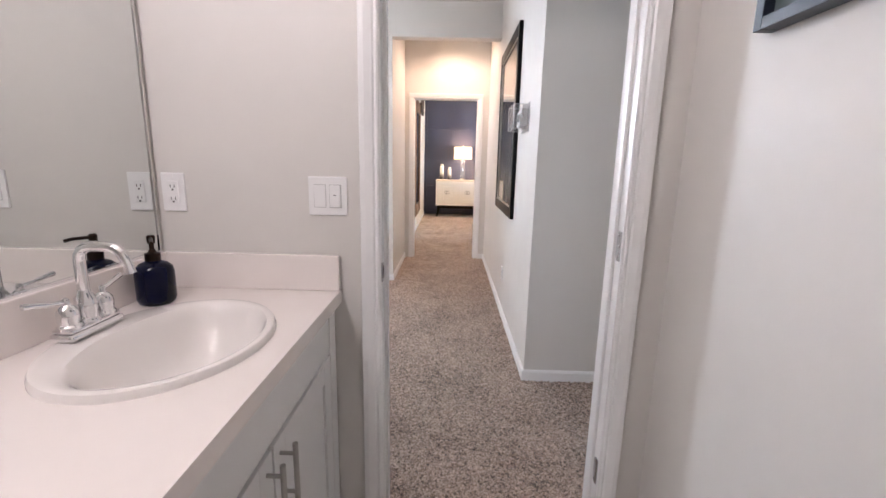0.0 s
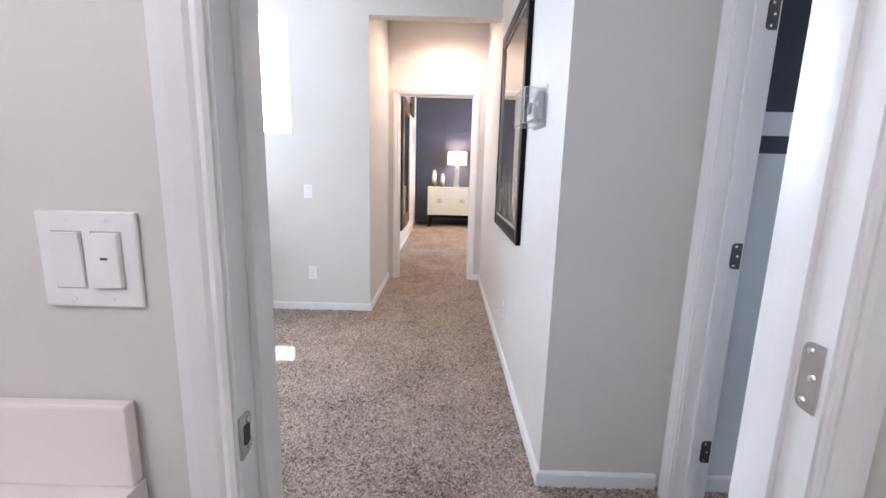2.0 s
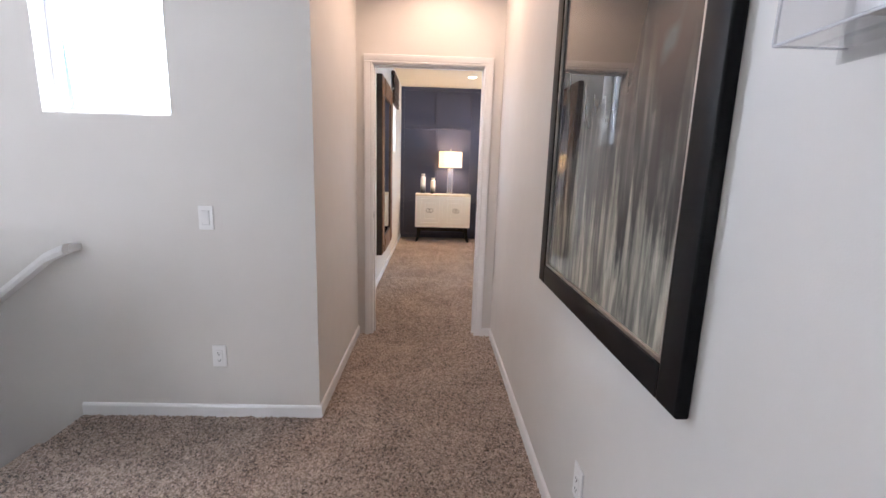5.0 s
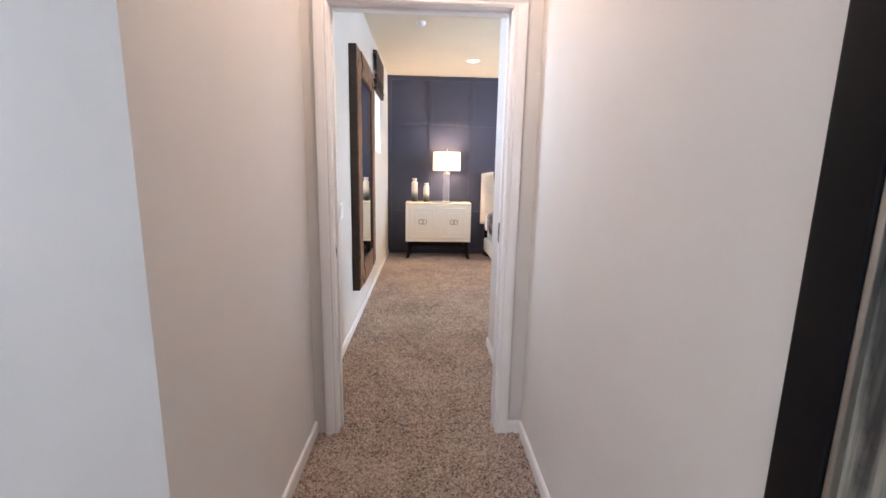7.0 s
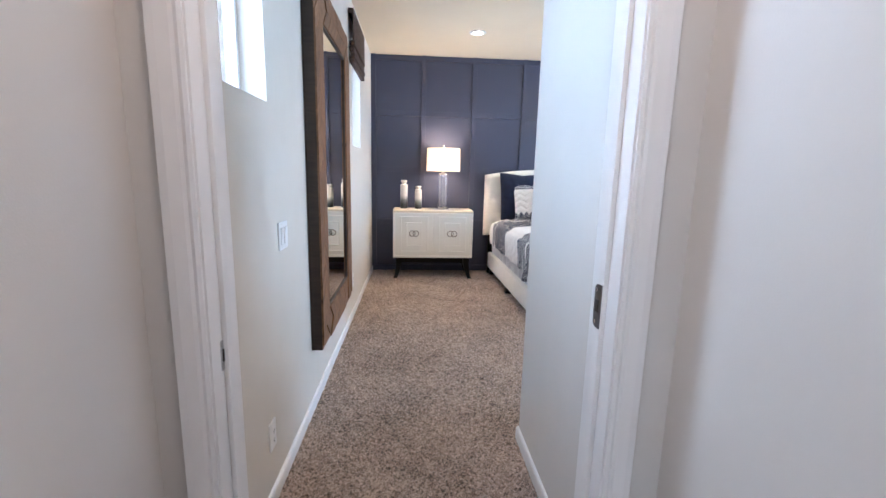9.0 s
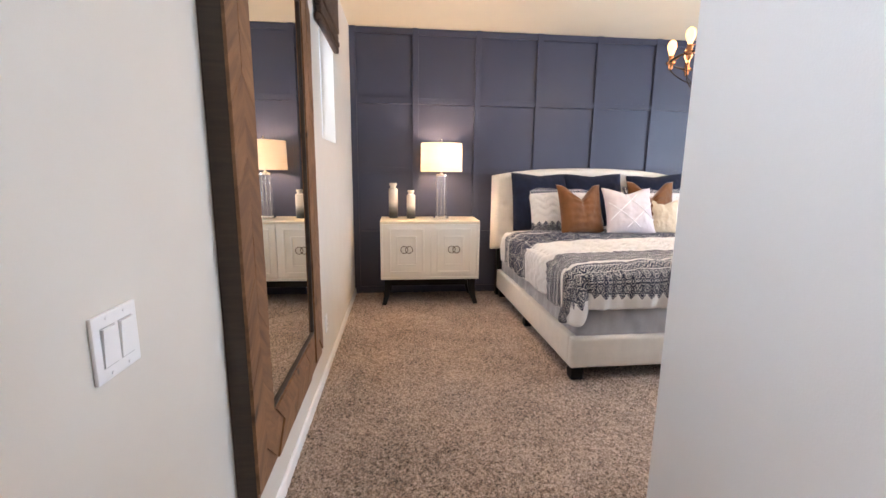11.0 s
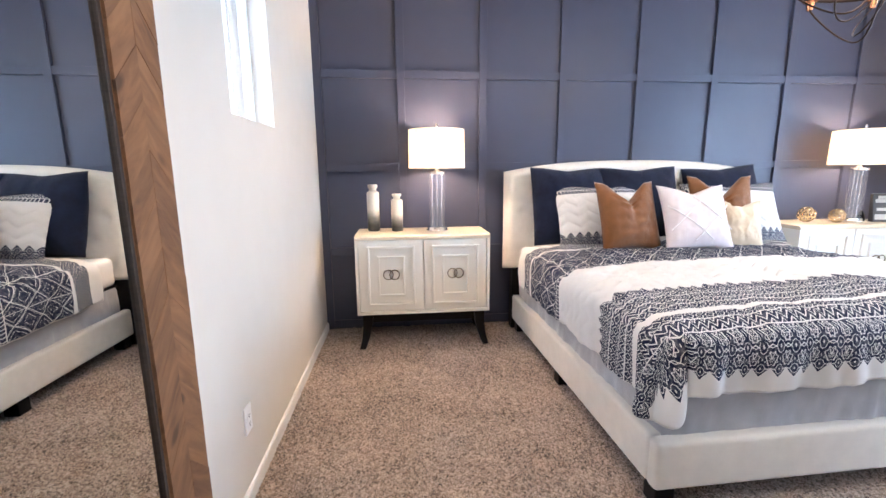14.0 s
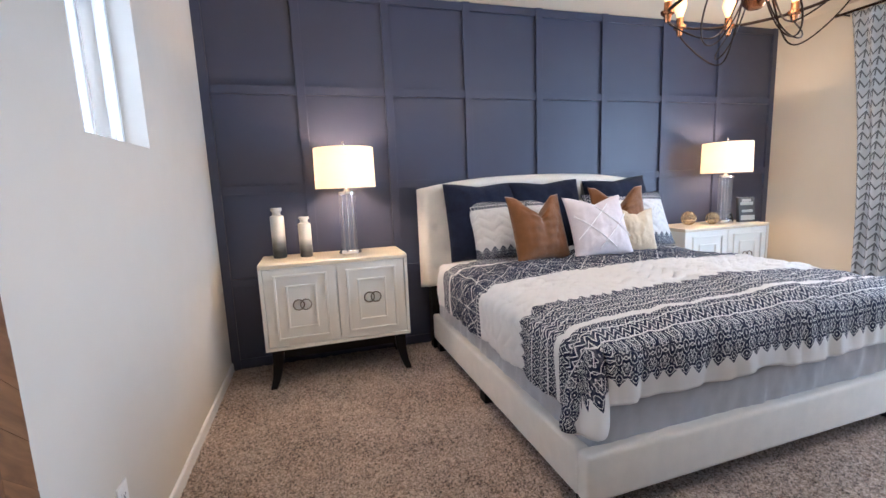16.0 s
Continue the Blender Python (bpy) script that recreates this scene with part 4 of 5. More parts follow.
# large framed art in the hall, under glass
art = thing("framed_art", pose(0.392, 3.462, 1.515, 0, 0, -90), "tall black framed abstract print under glass in the hall", "picture")
W2, H2 = 0.521, 0.66
for piece, row in (("frame_side", (-W2, -0.027, -H2, -W2 + 0.075, 0, H2)), ("frame_side", (W2 - 0.075, -0.027, -H2, W2, 0, H2)), ("frame_rail", (-W2 + 0.075, -0.027, -H2, W2 - 0.075, 0, -H2 + 0.075)), ("frame_rail", (-W2 + 0.075, -0.027, H2 - 0.075, W2 - 0.075, 0, H2))):
    part(piece, box(*row, 0.006, 3), BLACK, art, smooth=True)
for row in ((-W2 + 0.075, -0.023, -H2 + 0.075, -W2 + 0.085, -0.014, H2 - 0.075), (W2 - 0.085, -0.023, -H2 + 0.075, W2 - 0.075, -0.014, H2 - 0.075), (-W2 + 0.085, -0.023, -H2 + 0.075, W2 - 0.085, -0.014, -H2 + 0.085), (-W2 + 0.085, -0.023, H2 - 0.085, W2 - 0.085, -0.014, H2 - 0.075)):
    part("inner_bead", box(*row, 0.002), STEEL, art, "silver inner bead")


def drip_print():
    """Charcoal ground with pale ragged columns of paint running down from uneven tops."""
    n = Nodes("dripped_abstract", 0.5)
    x, _, z = n.xyz()
    flat = n.scaled(1, 0, 0)
    streak = n.noise(3.2, 5, 0.62, n.scaled(9.0, 1, 0.9), 0.5)
    col = None
    for scale, low, high, fall in ((7.0, -0.62, 0.26, 0.50), (13.0, -0.95, 0.05, 0.34)):
        top = n.math("ADD", low, n.math("MULTIPLY", n.noise(scale, 3, 0.6, flat), high - low + 0.35))
        depth = n.math("SUBTRACT", n.math("ADD", top, n.math("MULTIPLY", n.math("SUBTRACT", n.noise(14, 4, 0.7), 0.5), 0.16)), z)
        lit = n.math("MULTIPLY", n.math("SMOOTH_MIN", n.math("MAXIMUM", n.math("MULTIPLY", depth, 9.0), 0.0), 1.0, 0.3), n.math("SUBTRACT", 1.0, n.math("MINIMUM", n.math("MULTIPLY", n.math("MAXIMUM", depth, 0.0), fall), 0.6)))
        lit = n.math("MULTIPLY", lit, n.math("MULTIPLY", streak, streak))
        col = lit if col is None else n.math("ADD", n.math("MULTIPLY", col, 0.55), lit)
    tone = n.math("ADD", n.math("MULTIPLY", col, 1.15), n.math("MULTIPLY", n.noise(4, 4), 0.12))
    ink = n.ramp(tone, (0.06, (0.013, 0.013, 0.016)), (0.20, (0.045, 0.046, 0.046)), (0.42, (0.20, 0.20, 0.172)), (0.70, (0.46, 0.435, 0.36)))
    blue = n.ramp(n.noise(5.0, 3), (0.66, (0, 0, 0)), (0.76, (0.6, 0.6, 0.6)))
    n.put("Base Color", n.mix(blue, ink, (0.05, 0.085, 0.11)))
    n.put("Coat Weight", 1.0).put("Coat Roughness", 0.0).put("Specular IOR Level", 0.1)
    return n.mat


part("print", box(-W2 + 0.08, -0.014, -H2 + 0.08, W2 - 0.08, -0.008, H2 - 0.08), drip_print(), art)

# handrail on the stair wall
rail = thing("handrail", pose(0, 0, 0), "white wooden handrail sloping down the stair wall", "handrail")
prof = [(-0.028, 0.0), (0.028, 0.0), (0.032, 0.02), (0.024, 0.045), (-0.024, 0.045), (-0.032, 0.02)]
def rail_bar():
    bm = bmesh.new()
    path = [(-1.79, 0.892), (-1.88, 0.85), (-4.25, -0.999)]
    rings = [[bm.verts.new((x, 4.232 + a, z + b - 0.03)) for a, b in prof] for x, z in path]
    for p, q in zip(rings, rings[1:]):
        for k in range(6):
            bm.faces.new((p[k], p[(k + 1) % 6], q[(k + 1) % 6], q[k]))
    bm.faces.new(rings[0])
    bm.faces.new(rings[-1][::-1])
    return bm
part("rail", rail_bar(), TRIM, rail)
part("return_end", box(-1.81, 4.24, 0.866, -1.78, 4.302, 0.90, 0.004), TRIM, rail)
for xb in (-2.42, -3.6):
    zb = 0.85 + (xb + 1.88) * 0.78 - 0.03
    b = part("bracket", tube([(xb, 4.232, zb), (xb, 4.232, zb - 0.035), (xb, 4.255, zb - 0.06), (xb, 4.298, zb - 0.065)], 0.006, 10), BRONZE, rail, "bronze rail bracket", True)
    part("bracket_plate", lathe([(0.028, 0), (0.028, 0.005), (0.02, 0.008)], 16), BRONZE, b, smooth=True, m=pose(xb, 4.302, zb - 0.065, 90))


# downlights and detector
def downlight(x, y, z):
    ob = thing("recessed_light", pose(x, y, z), "lit white recessed ceiling downlight", "ceiling light", "recessed ceiling lights")
    part("trim_ring", lathe([(0.062, 0.0), (0.088, 0.0), (0.088, -0.004), (0.072, -0.010), (0.062, -0.006)], 32), PLASTIC, ob, smooth=True)
    part("lens", lathe([(0.061, -0.002), (0.061, -0.004), (0.05, -0.007), (0.0, -0.008)], 32), LENS, ob, "glowing warm lens", True)
# fixtures at x 3.3 are added out of view, mirroring the left ones
for p in ((0.49, 9.36), (0.478, 7.47), (3.3, 9.36), (3.3, 7.47)):
    downlight(p[0], p[1], HB)
downlight(-0.06, 5.0, H)
detector = thing("smoke_detector", pose(-0.173, 7.95, HB), "small white ceiling smoke detector", "smoke detector")
part("housing", lathe([(0.0, -0.03), (0.035, -0.03), (0.045, -0.022), (0.05, 0.0)], 28), PLASTIC, detector, smooth=True)


# bedroom: wall mirror in a wide frame of pine planks laid in chevrons
mirror = thing("wall_mirror", pose(-0.70, 7.45, 0.335), "large wall mirror in a chevron pine plank frame", "mirror")
MW, MH, FW = 0.545, 1.91, 0.185
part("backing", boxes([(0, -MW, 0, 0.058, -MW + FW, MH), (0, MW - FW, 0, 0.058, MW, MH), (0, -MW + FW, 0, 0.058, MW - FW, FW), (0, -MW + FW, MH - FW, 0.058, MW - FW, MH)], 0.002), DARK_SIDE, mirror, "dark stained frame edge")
part("mirror_glass", box(0.046, -MW + FW - 0.002, FW - 0.002, 0.052, MW - FW + 0.002, MH - FW + 0.002), MIRROR, mirror)
for row in ((0.058, -MW + 0.002, 0.002, 0.0605, -MW + FW, MH - 0.002), (0.058, MW - FW, 0.002, 0.0605, MW - 0.002, MH - 0.002), (0.058, -MW + FW, 0.002, 0.0605, MW - FW, FW), (0.058, -MW + FW, MH - FW, 0.0605, MW - FW, MH - 0.002)):
    part("face_board", box(*row), PLANK, mirror)
lip = 0.012
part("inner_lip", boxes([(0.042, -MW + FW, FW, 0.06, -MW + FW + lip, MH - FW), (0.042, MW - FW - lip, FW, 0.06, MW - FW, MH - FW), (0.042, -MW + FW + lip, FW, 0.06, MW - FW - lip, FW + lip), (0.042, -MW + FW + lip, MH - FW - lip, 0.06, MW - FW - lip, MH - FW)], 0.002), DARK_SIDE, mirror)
HALF, PITCH, GAP = FW / 2, 0.1135, 0.0002
C45 = math.sqrt(0.5)


def plank_mesh(side):
    """One plank from the middle of the frame bar to its edge, built along its own grain."""
    corners = [(GAP, GAP), (HALF - 0.001, -(HALF - 0.001) + GAP), (HALF - 0.001, -(HALF - 0.001) + PITCH - GAP), (GAP, PITCH - GAP)]
    bm = bmesh.new()
    top, low = [], []
    for s, r in corners:
        a, b = (s - r) * C45, (s + r) * C45
        p = (a, b) if side > 0 else (a, -b)
        low.append(bm.verts.new((p[0], p[1], 0)))
        top.append(bm.verts.new((p[0] * 0.994 + 0.0004, p[1] * 0.994, 0.010)))
    for k in range(4):
        bm.faces.new((low[k], low[(k + 1) % 4], top[(k + 1) % 4], top[k]))
    bm.faces.new(top)
    bm.faces.new(low)
    return mesh_of("plank", bm, PLANK)


rng_plank = random.Random(5)
pm = {1: plank_mesh(1), -1: plank_mesh(-1)}


def plank(side, m):
    ob = new("plank", pm[side])
    ob.parent = mirror
    ob.matrix_basis = m @ Matrix.Translation((0, 0, rng_plank.uniform(-0.0018, 0.0)))


def face_pose(y, z, turn):
    """Stands a flat piece on the frame's face: its x runs along turn in the plane, its z stands out of the wall."""
    return Matrix(((0, 0, 1, 0.058), (1, 0, 0, y), (0, 1, 0, z), (0, 0, 0, 1))) @ pose(0, 0, 0, 0, 0, turn)


rows_v = int(MH / PITCH)
for yc in (-MW + HALF, MW - HALF):
    for k in range(rows_v):
        z = 0.118 + PITCH * k
        if z + PITCH > MH:
            break
        plank(1, face_pose(yc, z, -45))
        plank(-1, face_pose(yc, z, -135))
for zc in (HALF, MH - HALF):
    for k in range(int((2 * MW - 2 * FW) / PITCH) - 0):
        y = -MW + FW + 0.118 + PITCH * k
        if y + PITCH > MW - FW + 0.001:
            break
        plank(1, face_pose(y, zc, -135))
        plank(-1, face_pose(y, zc, 135))

# woven shade over the bedside window
def woven_material():
    n = Nodes("woven_bamboo", 0.75)
    slat = n.noise(3.0, 4, 0.6, n.scaled(3, 3, 140))
    cross = n.noise(3.0, 3, 0.6, n.scaled(90, 90, 2))
    n.put("Base Color", n.ramp(n.math("ADD", n.math("MULTIPLY", slat, 0.6), n.math("MULTIPLY", cross, 0.4)), (0.3, (0.02, 0.012, 0.008)), (0.55, (0.075, 0.042, 0.026)), (0.8, (0.16, 0.10, 0.065))))
    n.bump(slat, 0.6, 0.004)
    return n.mat


WOVEN = woven_material()
blind = thing("roman_shade", pose(-0.70, 8.83, 0), "brown woven roman shade pulled up over the window", "window shade")
part("head_rail", box(0.003, -0.39, 2.56, 0.04, 0.39, 2.60, 0.003), WOVEN, blind)
part("valance", box(0.04, -0.39, 2.36, 0.047, 0.39, 2.60, 0.003), WOVEN, blind)
for k in range(4):
    part("fold", box(0.006 + 0.008 * (k % 2), -0.38, 2.185 + 0.045 * k, 0.046 + 0.006 * (k % 2), 0.38, 2.225 + 0.045 * k, 0.012, 3), WOVEN, blind, smooth=True)

# nightstands
def nightstand(m, label):
    ob = thing("nightstand", m, label, "nightstand", "nightstands beside the bed")
    w, d, z0, z1 = 0.493, 0.42, 0.258, 0.848
    part("body", boxes([(-w, 0, z0, w, d, z0 + 0.022), (-w, 0, z0 + 0.022, -w + 0.022, d, z1 - 0.03), (w - 0.022, 0, z0 + 0.022, w, d, z1 - 0.03), (-w + 0.022, 0.03, z0 + 0.022, w - 0.022, d - 0.003, z1 - 0.03)], 0.002), CREAM, ob)
    part("tabletop", prism([(-0.0, z1 - 0.03), (d, z1 - 0.03), (d, z1), (0.012, z1), (0.0, z1 - 0.008)], -w, w), CREAM_TOP, ob, "pale wood top")
    for s in (-1, 1):
        x0, x1 = sorted((s * 0.004, s * (w - 0.026)))
        door = part("cabinet_door", box(x0, 0.006, z0 + 0.026, x1, 0.028, z1 - 0.034, 0.002), CREAM, ob)
        cx, cz = (x0 + x1) / 2, (z0 + z1) / 2 - 0.004
        for hw, hh, t, proud in ((0.172, 0.222, 0.016, 0.016), (0.098, 0.148, 0.013, 0.014)):
            rim = boxes([(cx - hw, 0.006 - proud, cz - hh, cx - hw + t, 0.007, cz + hh), (cx + hw - t, 0.006 - proud, cz - hh, cx + hw, 0.007, cz + hh), (cx - hw + t, 0.006 - proud, cz - hh, cx + hw - t, 0.007, cz - hh + t), (cx - hw + t, 0.006 - proud, cz + hh - t, cx + hw - t, 0.007, cz + hh)], 0.003)
            part("moulding", rim, CREAM, door)
        for k in (-1, 1):
            ring = [(cx + k * 0.023 + 0.035 * math.cos(a), -0.004 - 0.002 * k, cz + 0.012 + 0.035 * math.sin(a)) for a in np.linspace(0, 2 * math.pi, 28, endpoint=False)]
            part("handle", tube(ring, 0.0042, 8, True), RING, door, "antique brass ring pull", True)
    # black recessed apron, made deeper to carry the shade under the body
    part("apron", box(-w + 0.06, 0.05, z0 - 0.075, w - 0.06, d - 0.05, z0, 0.002), BLACK_WOOD, ob)
    for sx in (-1, 1):
        for y, lean in ((0.055, -0.05), (d - 0.06, 0.03)):
            x = sx * (w - 0.075)
            bm = bmesh.new()
            rings = []
            for f, half in ((0.0, 0.038), (0.35, 0.034), (0.7, 0.027), (1.0, 0.022)):
                sweep = f ** 2.2
                px, py, pz = x + sx * 0.045 * sweep, y + lean * sweep, z0 * (1 - f)
                rings.append([bm.verts.new((px + a * half, py + b * half, pz)) for a, b in ((-1, -1), (1, -1), (1, 1), (-1, 1))])
            for p, q in zip(rings, rings[1:]):
                for k in range(4):
                    bm.faces.new((p[k], p[(k + 1) % 4], q[(k + 1) % 4], q[k]))
            bm.faces.new(rings[0])
            bm.faces.new(rings[-1][::-1])
            part("leg", bm, BLACK_WOOD, ob, "black tapered sabre leg", True)
    return ob


NS_Y = 9.895
nightstand(pose(0.092, NS_Y, 0), "cream two-door nightstand with pale top and ring pulls")
nightstand(pose(3.57, NS_Y, 0), "cream two-door nightstand with pale top and ring pulls")


# table lamps
def shade_material():
    n = Nodes("linen_lampshade", 0.9)
    n.put("Base Color", (0.86, 0.80, 0.70))
    tr = n.tree.nodes.new("ShaderNodeBsdfTranslucent")
    tr.inputs["Color"].default_value = (0.50, 0.40, 0.26, 1)
    mx = n.tree.nodes.new("ShaderNodeMixShader")
    mx.inputs[0].default_value = 0.27
    n.tree.links.new(n.bsdf.outputs[0], mx.inputs[1])
    n.tree.links.new(tr.outputs[0], mx.inputs[2])
    n.tree.links.new(mx.outputs[0], n.tree.nodes["Material Output"].inputs["Surface"])
    n.bump(n.noise(3, 3, 0.6, n.scaled(400, 400, 60)), 0.2, 0.001)
    return n.mat


SHADE = shade_material()


def table_lamp(m, label):
    ob = thing("table_lamp", m, label, "lamp", "bedside lamps")
    part("base", lathe([(0.0, 0.0), (0.082, 0.0), (0.082, 0.012), (0.076, 0.018), (0.070, 0.034), (0.064, 0.036)], 40), CHROME, ob, "polished chrome foot", True)
    col = part("glass_column", lathe([(0.062, 0.037), (0.062, 0.43), (0.056, 0.43), (0.056, 0.037)], 40), CLEAR, ob, "clear glass cylinder", True)
    col.visible_shadow = False
    # centre rod; the outer two stand in for highlights along the glass
    for sx in (-0.036, 0.0, 0.036):
        part("rod", tube([(sx, 0, 0.037), (sx, 0, 0.432)], 0.003, 12), CHROME, ob, smooth=True)
    part("stem", tube([(0, 0, 0.44), (0, 0, 0.70)], 0.006, 12), CHROME, ob, smooth=True)
    part("cap", lathe([(0.065, 0.43), (0.065, 0.445), (0.02, 0.452), (0.012, 0.47)], 32), CHROME, ob, smooth=True)
    r, z0, z1, t = 0.21, 0.475, 0.752, 0.004
    sh = part("shade", lathe([(r - t, z0), (r, z0), (r - 0.004, z1), (r - 0.004 - t, z1)], 56), SHADE, ob, "lit white linen drum shade", True)
    bm = bmesh.new()
    bm.from_mesh(sh.data)
    caps = [f for f in bm.faces if len(f.verts) > 8]
    bmesh.ops.delete(bm, geom=caps, context="FACES")
    bm.to_mesh(sh.data)
    bm.free()
    part("finial", lathe([(0.008, 0.70), (0.010, 0.745), (0.006, 0.756), (0.010, 0.772), (0.009, 0.790), (0.004, 0.796)], 16), CHROME, ob, smooth=True)
    p = m.translation
    lamp("table_lamp_light", "POINT", (p.x, p.y, p.z + 0.62), 27, (1.0, 0.64, 0.35), radius=0.04)
    return ob


table_lamp(pose(0.212, 10.09, 0.849), "lit table lamp with clear glass column, drum shade")
table_lamp(pose(3.73, 10.09, 0.849), "lit table lamp with clear glass column, drum shade")


# two ombre vases
def vase_material():
    n = Nodes("ombre_ceramic", 0.28)
    z = n.xyz(n.tree.nodes["Texture Coordinate"].outputs["Generated"])[2]
    n.put("Base Color", n.ramp(n.math("ADD", z, n.math("MULTIPLY", n.noise(25, 3), 0.10)), (0.18, (0.035, 0.038, 0.036)), (0.34, (0.20, 0.20, 0.18)), (0.52, (0.70, 0.66, 0.58))))
    n.bump(n.noise(60, 3), 0.1)
    return n.mat


OMBRE = vase_material()


def vase(m, r, h, label):
    solo("vase", lathe([(0.0, 0.0), (r * 0.93, 0.0), (r, 0.01), (r, h * 0.80), (r * 0.95, h * 0.835), (r * 0.62, h * 0.86), (r * 0.58, h * 0.90), (r * 0.66, h * 0.93), (r * 0.80, h * 0.945), (r * 0.80, h), (r * 0.62, h), (r * 0.55, h * 0.93)], 36), OMBRE, label, "vase", True, m, "ombre vases")


vase(pose(-0.275, 10.18, 0.849), 0.047, 0.355, "tall ombre ceramic bottle vase, cream over grey")
vase(pose(-0.094, 10.14, 0.849), 0.044, 0.285, "shorter ombre ceramic bottle vase, cream over grey")


# openwork balls and a dark plaque on the far nightstand
def lattice_ball(m, r, label):
    bm = bmesh.new()
    bmesh.ops.create_icosphere(bm, subdivisions=2, radius=r)
    dual = bmesh.new()
    for v in bm.verts:
        ring = [f.calc_center_median() for f in v.link_faces]
        nrm = v.co.normalized()
        a0 = nrm.orthogonal().normalized()
        a1 = nrm.cross(a0)
        ring.sort(key=lambda p: math.atan2(p.dot(a1), p.dot(a0)))
        ring = [p.normalized() * r for p in ring]
        tube([v.co.normalized() * r + (p - v.co.normalized() * r) * 0.86 for p in ring], r * 0.075, 6, True, dual)
    bm.free()
    solo("decorative_ball", dual, GOLD, label, "ornament", True, m, "openwork metal balls")


lattice_ball(pose(3.34, 10.12, 0.849 + 0.066), 0.062, "champagne gold openwork metal ball")
lattice_ball(pose(3.56, 10.06, 0.849 + 0.058), 0.055, "champagne gold openwork metal ball")
plaque = thing("picture_block", pose(3.96, 10.04, 0.849, 0, 0, -12), "dark framed tabletop plaque with pale lettering", "picture frame")
part("frame", prism([(-0.02, 0.0), (0.03, 0.0), (0.045, 0.235), (0.02, 0.235)], -0.082, 0.082), plain("slate_block", (0.045, 0.047, 0.05), 0.35), plaque)
PALE_INK = plain("pale_grey_ink", (0.42, 0.43, 0.42), 0.5)
for z, w, h in ((0.205, 0.045, 0.012), (0.175, 0.065, 0.016), (0.105, 0.055, 0.012)):
    part("pale_band", box(-w, -0.023 + 0.172 * z, z - h, w, -0.018 + 0.172 * z, z + h, 0.002), PALE_INK, plaque)
part("pale_label", box(-0.07, -0.0165, 0.018, 0.07, -0.011, 0.065, 0.001), PALE_INK, plaque)
# the plaque's easel, as a small turned dark point
solo("stone_ornament", lathe([(0.0, 0.0), (0.036, 0.0), (0.040, 0.012), (0.034, 0.045), (0.020, 0.075), (0.006, 0.09), (0.0, 0.092)], 14, sy=0.7), BLACK, "small dark pointed easel of the plaque", "ornament", True, pose(3.86, 10.13, 0.849))

# bed
BED = pose(1.84, 10.30, 0, 0, 0, 1.2)
BW, BL = 1.01, 2.09
bed = thing("bed", BED, "cream upholstered king bed with tufted arched headboard", "bed")


def puffed(x0, y0, z0, x1, y1, z1, r=0.022):
    return box(x0, y0, z0, x1, y1, z1, r, 4)


part("side_rail", puffed(-BW, -BL + 0.06, 0.088, -BW + 0.06, -0.10, 0.292), LINEN, bed, smooth=True)
part("side_rail", puffed(BW - 0.06, -BL + 0.06, 0.088, BW, -0.10, 0.292), LINEN, bed, smooth=True)
part("foot_rail", puffed(-BW, -BL, 0.088, BW, -BL + 0.065, 0.292), LINEN, bed, smooth=True)
part("slat_base", box(-BW + 0.05, -BL + 0.05, 0.095, BW - 0.05, -0.1, 0.22), SLOT, bed)
for x, y in ((-BW + 0.06, -BL + 0.06), (BW - 0.06, -BL + 0.06), (-BW + 0.06, -1.05), (BW - 0.06, -1.05), (-BW + 0.06, -0.16), (BW - 0.06, -0.16)):
    part("leg", box(x - 0.04, y - 0.04, 0.0, x + 0.04, y + 0.04, 0.092, 0.006), BLACK_WOOD, bed, "black square leg")


def headboard():
    nu, nv = 120, 60
    hw, z0, z1 = 1.07, 0.50, 1.29
    buttons = [(-hw + 0.115 + 0.102 * i, 0.66 + 0.165 * (i % 2) + 0.33 * j) for i in range(19) for j in range(2)]
    verts = []
    def arch(u):
        return z1 + 0.085 * (1 - min(1, abs(u / hw)) ** 2.6)
    for j in range(nv):
        for i in range(nu):
            u, f = -hw + 2 * hw * i / (nu - 1), j / (nv - 1)
            top = arch(u)
            z = z0 + (top - z0) * f
            eu, ez = min(hw - abs(u), 0.05) / 0.05, min(min(z - z0, top - z), 0.05) / 0.05
            depth = 0.115 * math.sqrt(max(0, 1 - (1 - eu) ** 2)) * math.sqrt(max(0, 1 - (1 - ez) ** 2))
            for bx, bz in buttons:
                q = ((u - bx) ** 2 + (z - bz) ** 2)
                if q < 0.012:
                    depth -= 0.050 * math.exp(-math.sqrt(q) / 0.022) * min(1, depth / 0.1)
            verts.append((u, -0.012 - depth, z))
    data = grid_mesh("headboard", verts, nu, nv, LINEN)
    ob = new("headboard", data)
    ob.parent = bed
    part("headboard_back", prism([(-hw, z0)] + [(hw, z0)] + [(hw - 2 * hw * k / 24, arch(hw - 2 * hw * k / 24)) for k in range(25)], -0.02, 0.0, "y"), LINEN, bed)
    for bx, bz in buttons:
        part("button", lathe([(0.0, 0.0), (0.011, 0.001), (0.009, 0.006), (0.0, 0.009)], 12), LINEN, ob, m=pose(bx, -0.088, bz, 90), smooth=True)
    for x in (-0.95, 0.95):
        part("headboard_post", box(x - 0.06, -0.10, 0.0, x + 0.06, -0.015, 0.53, 0.004), BLACK_WOOD, bed)


headboard()


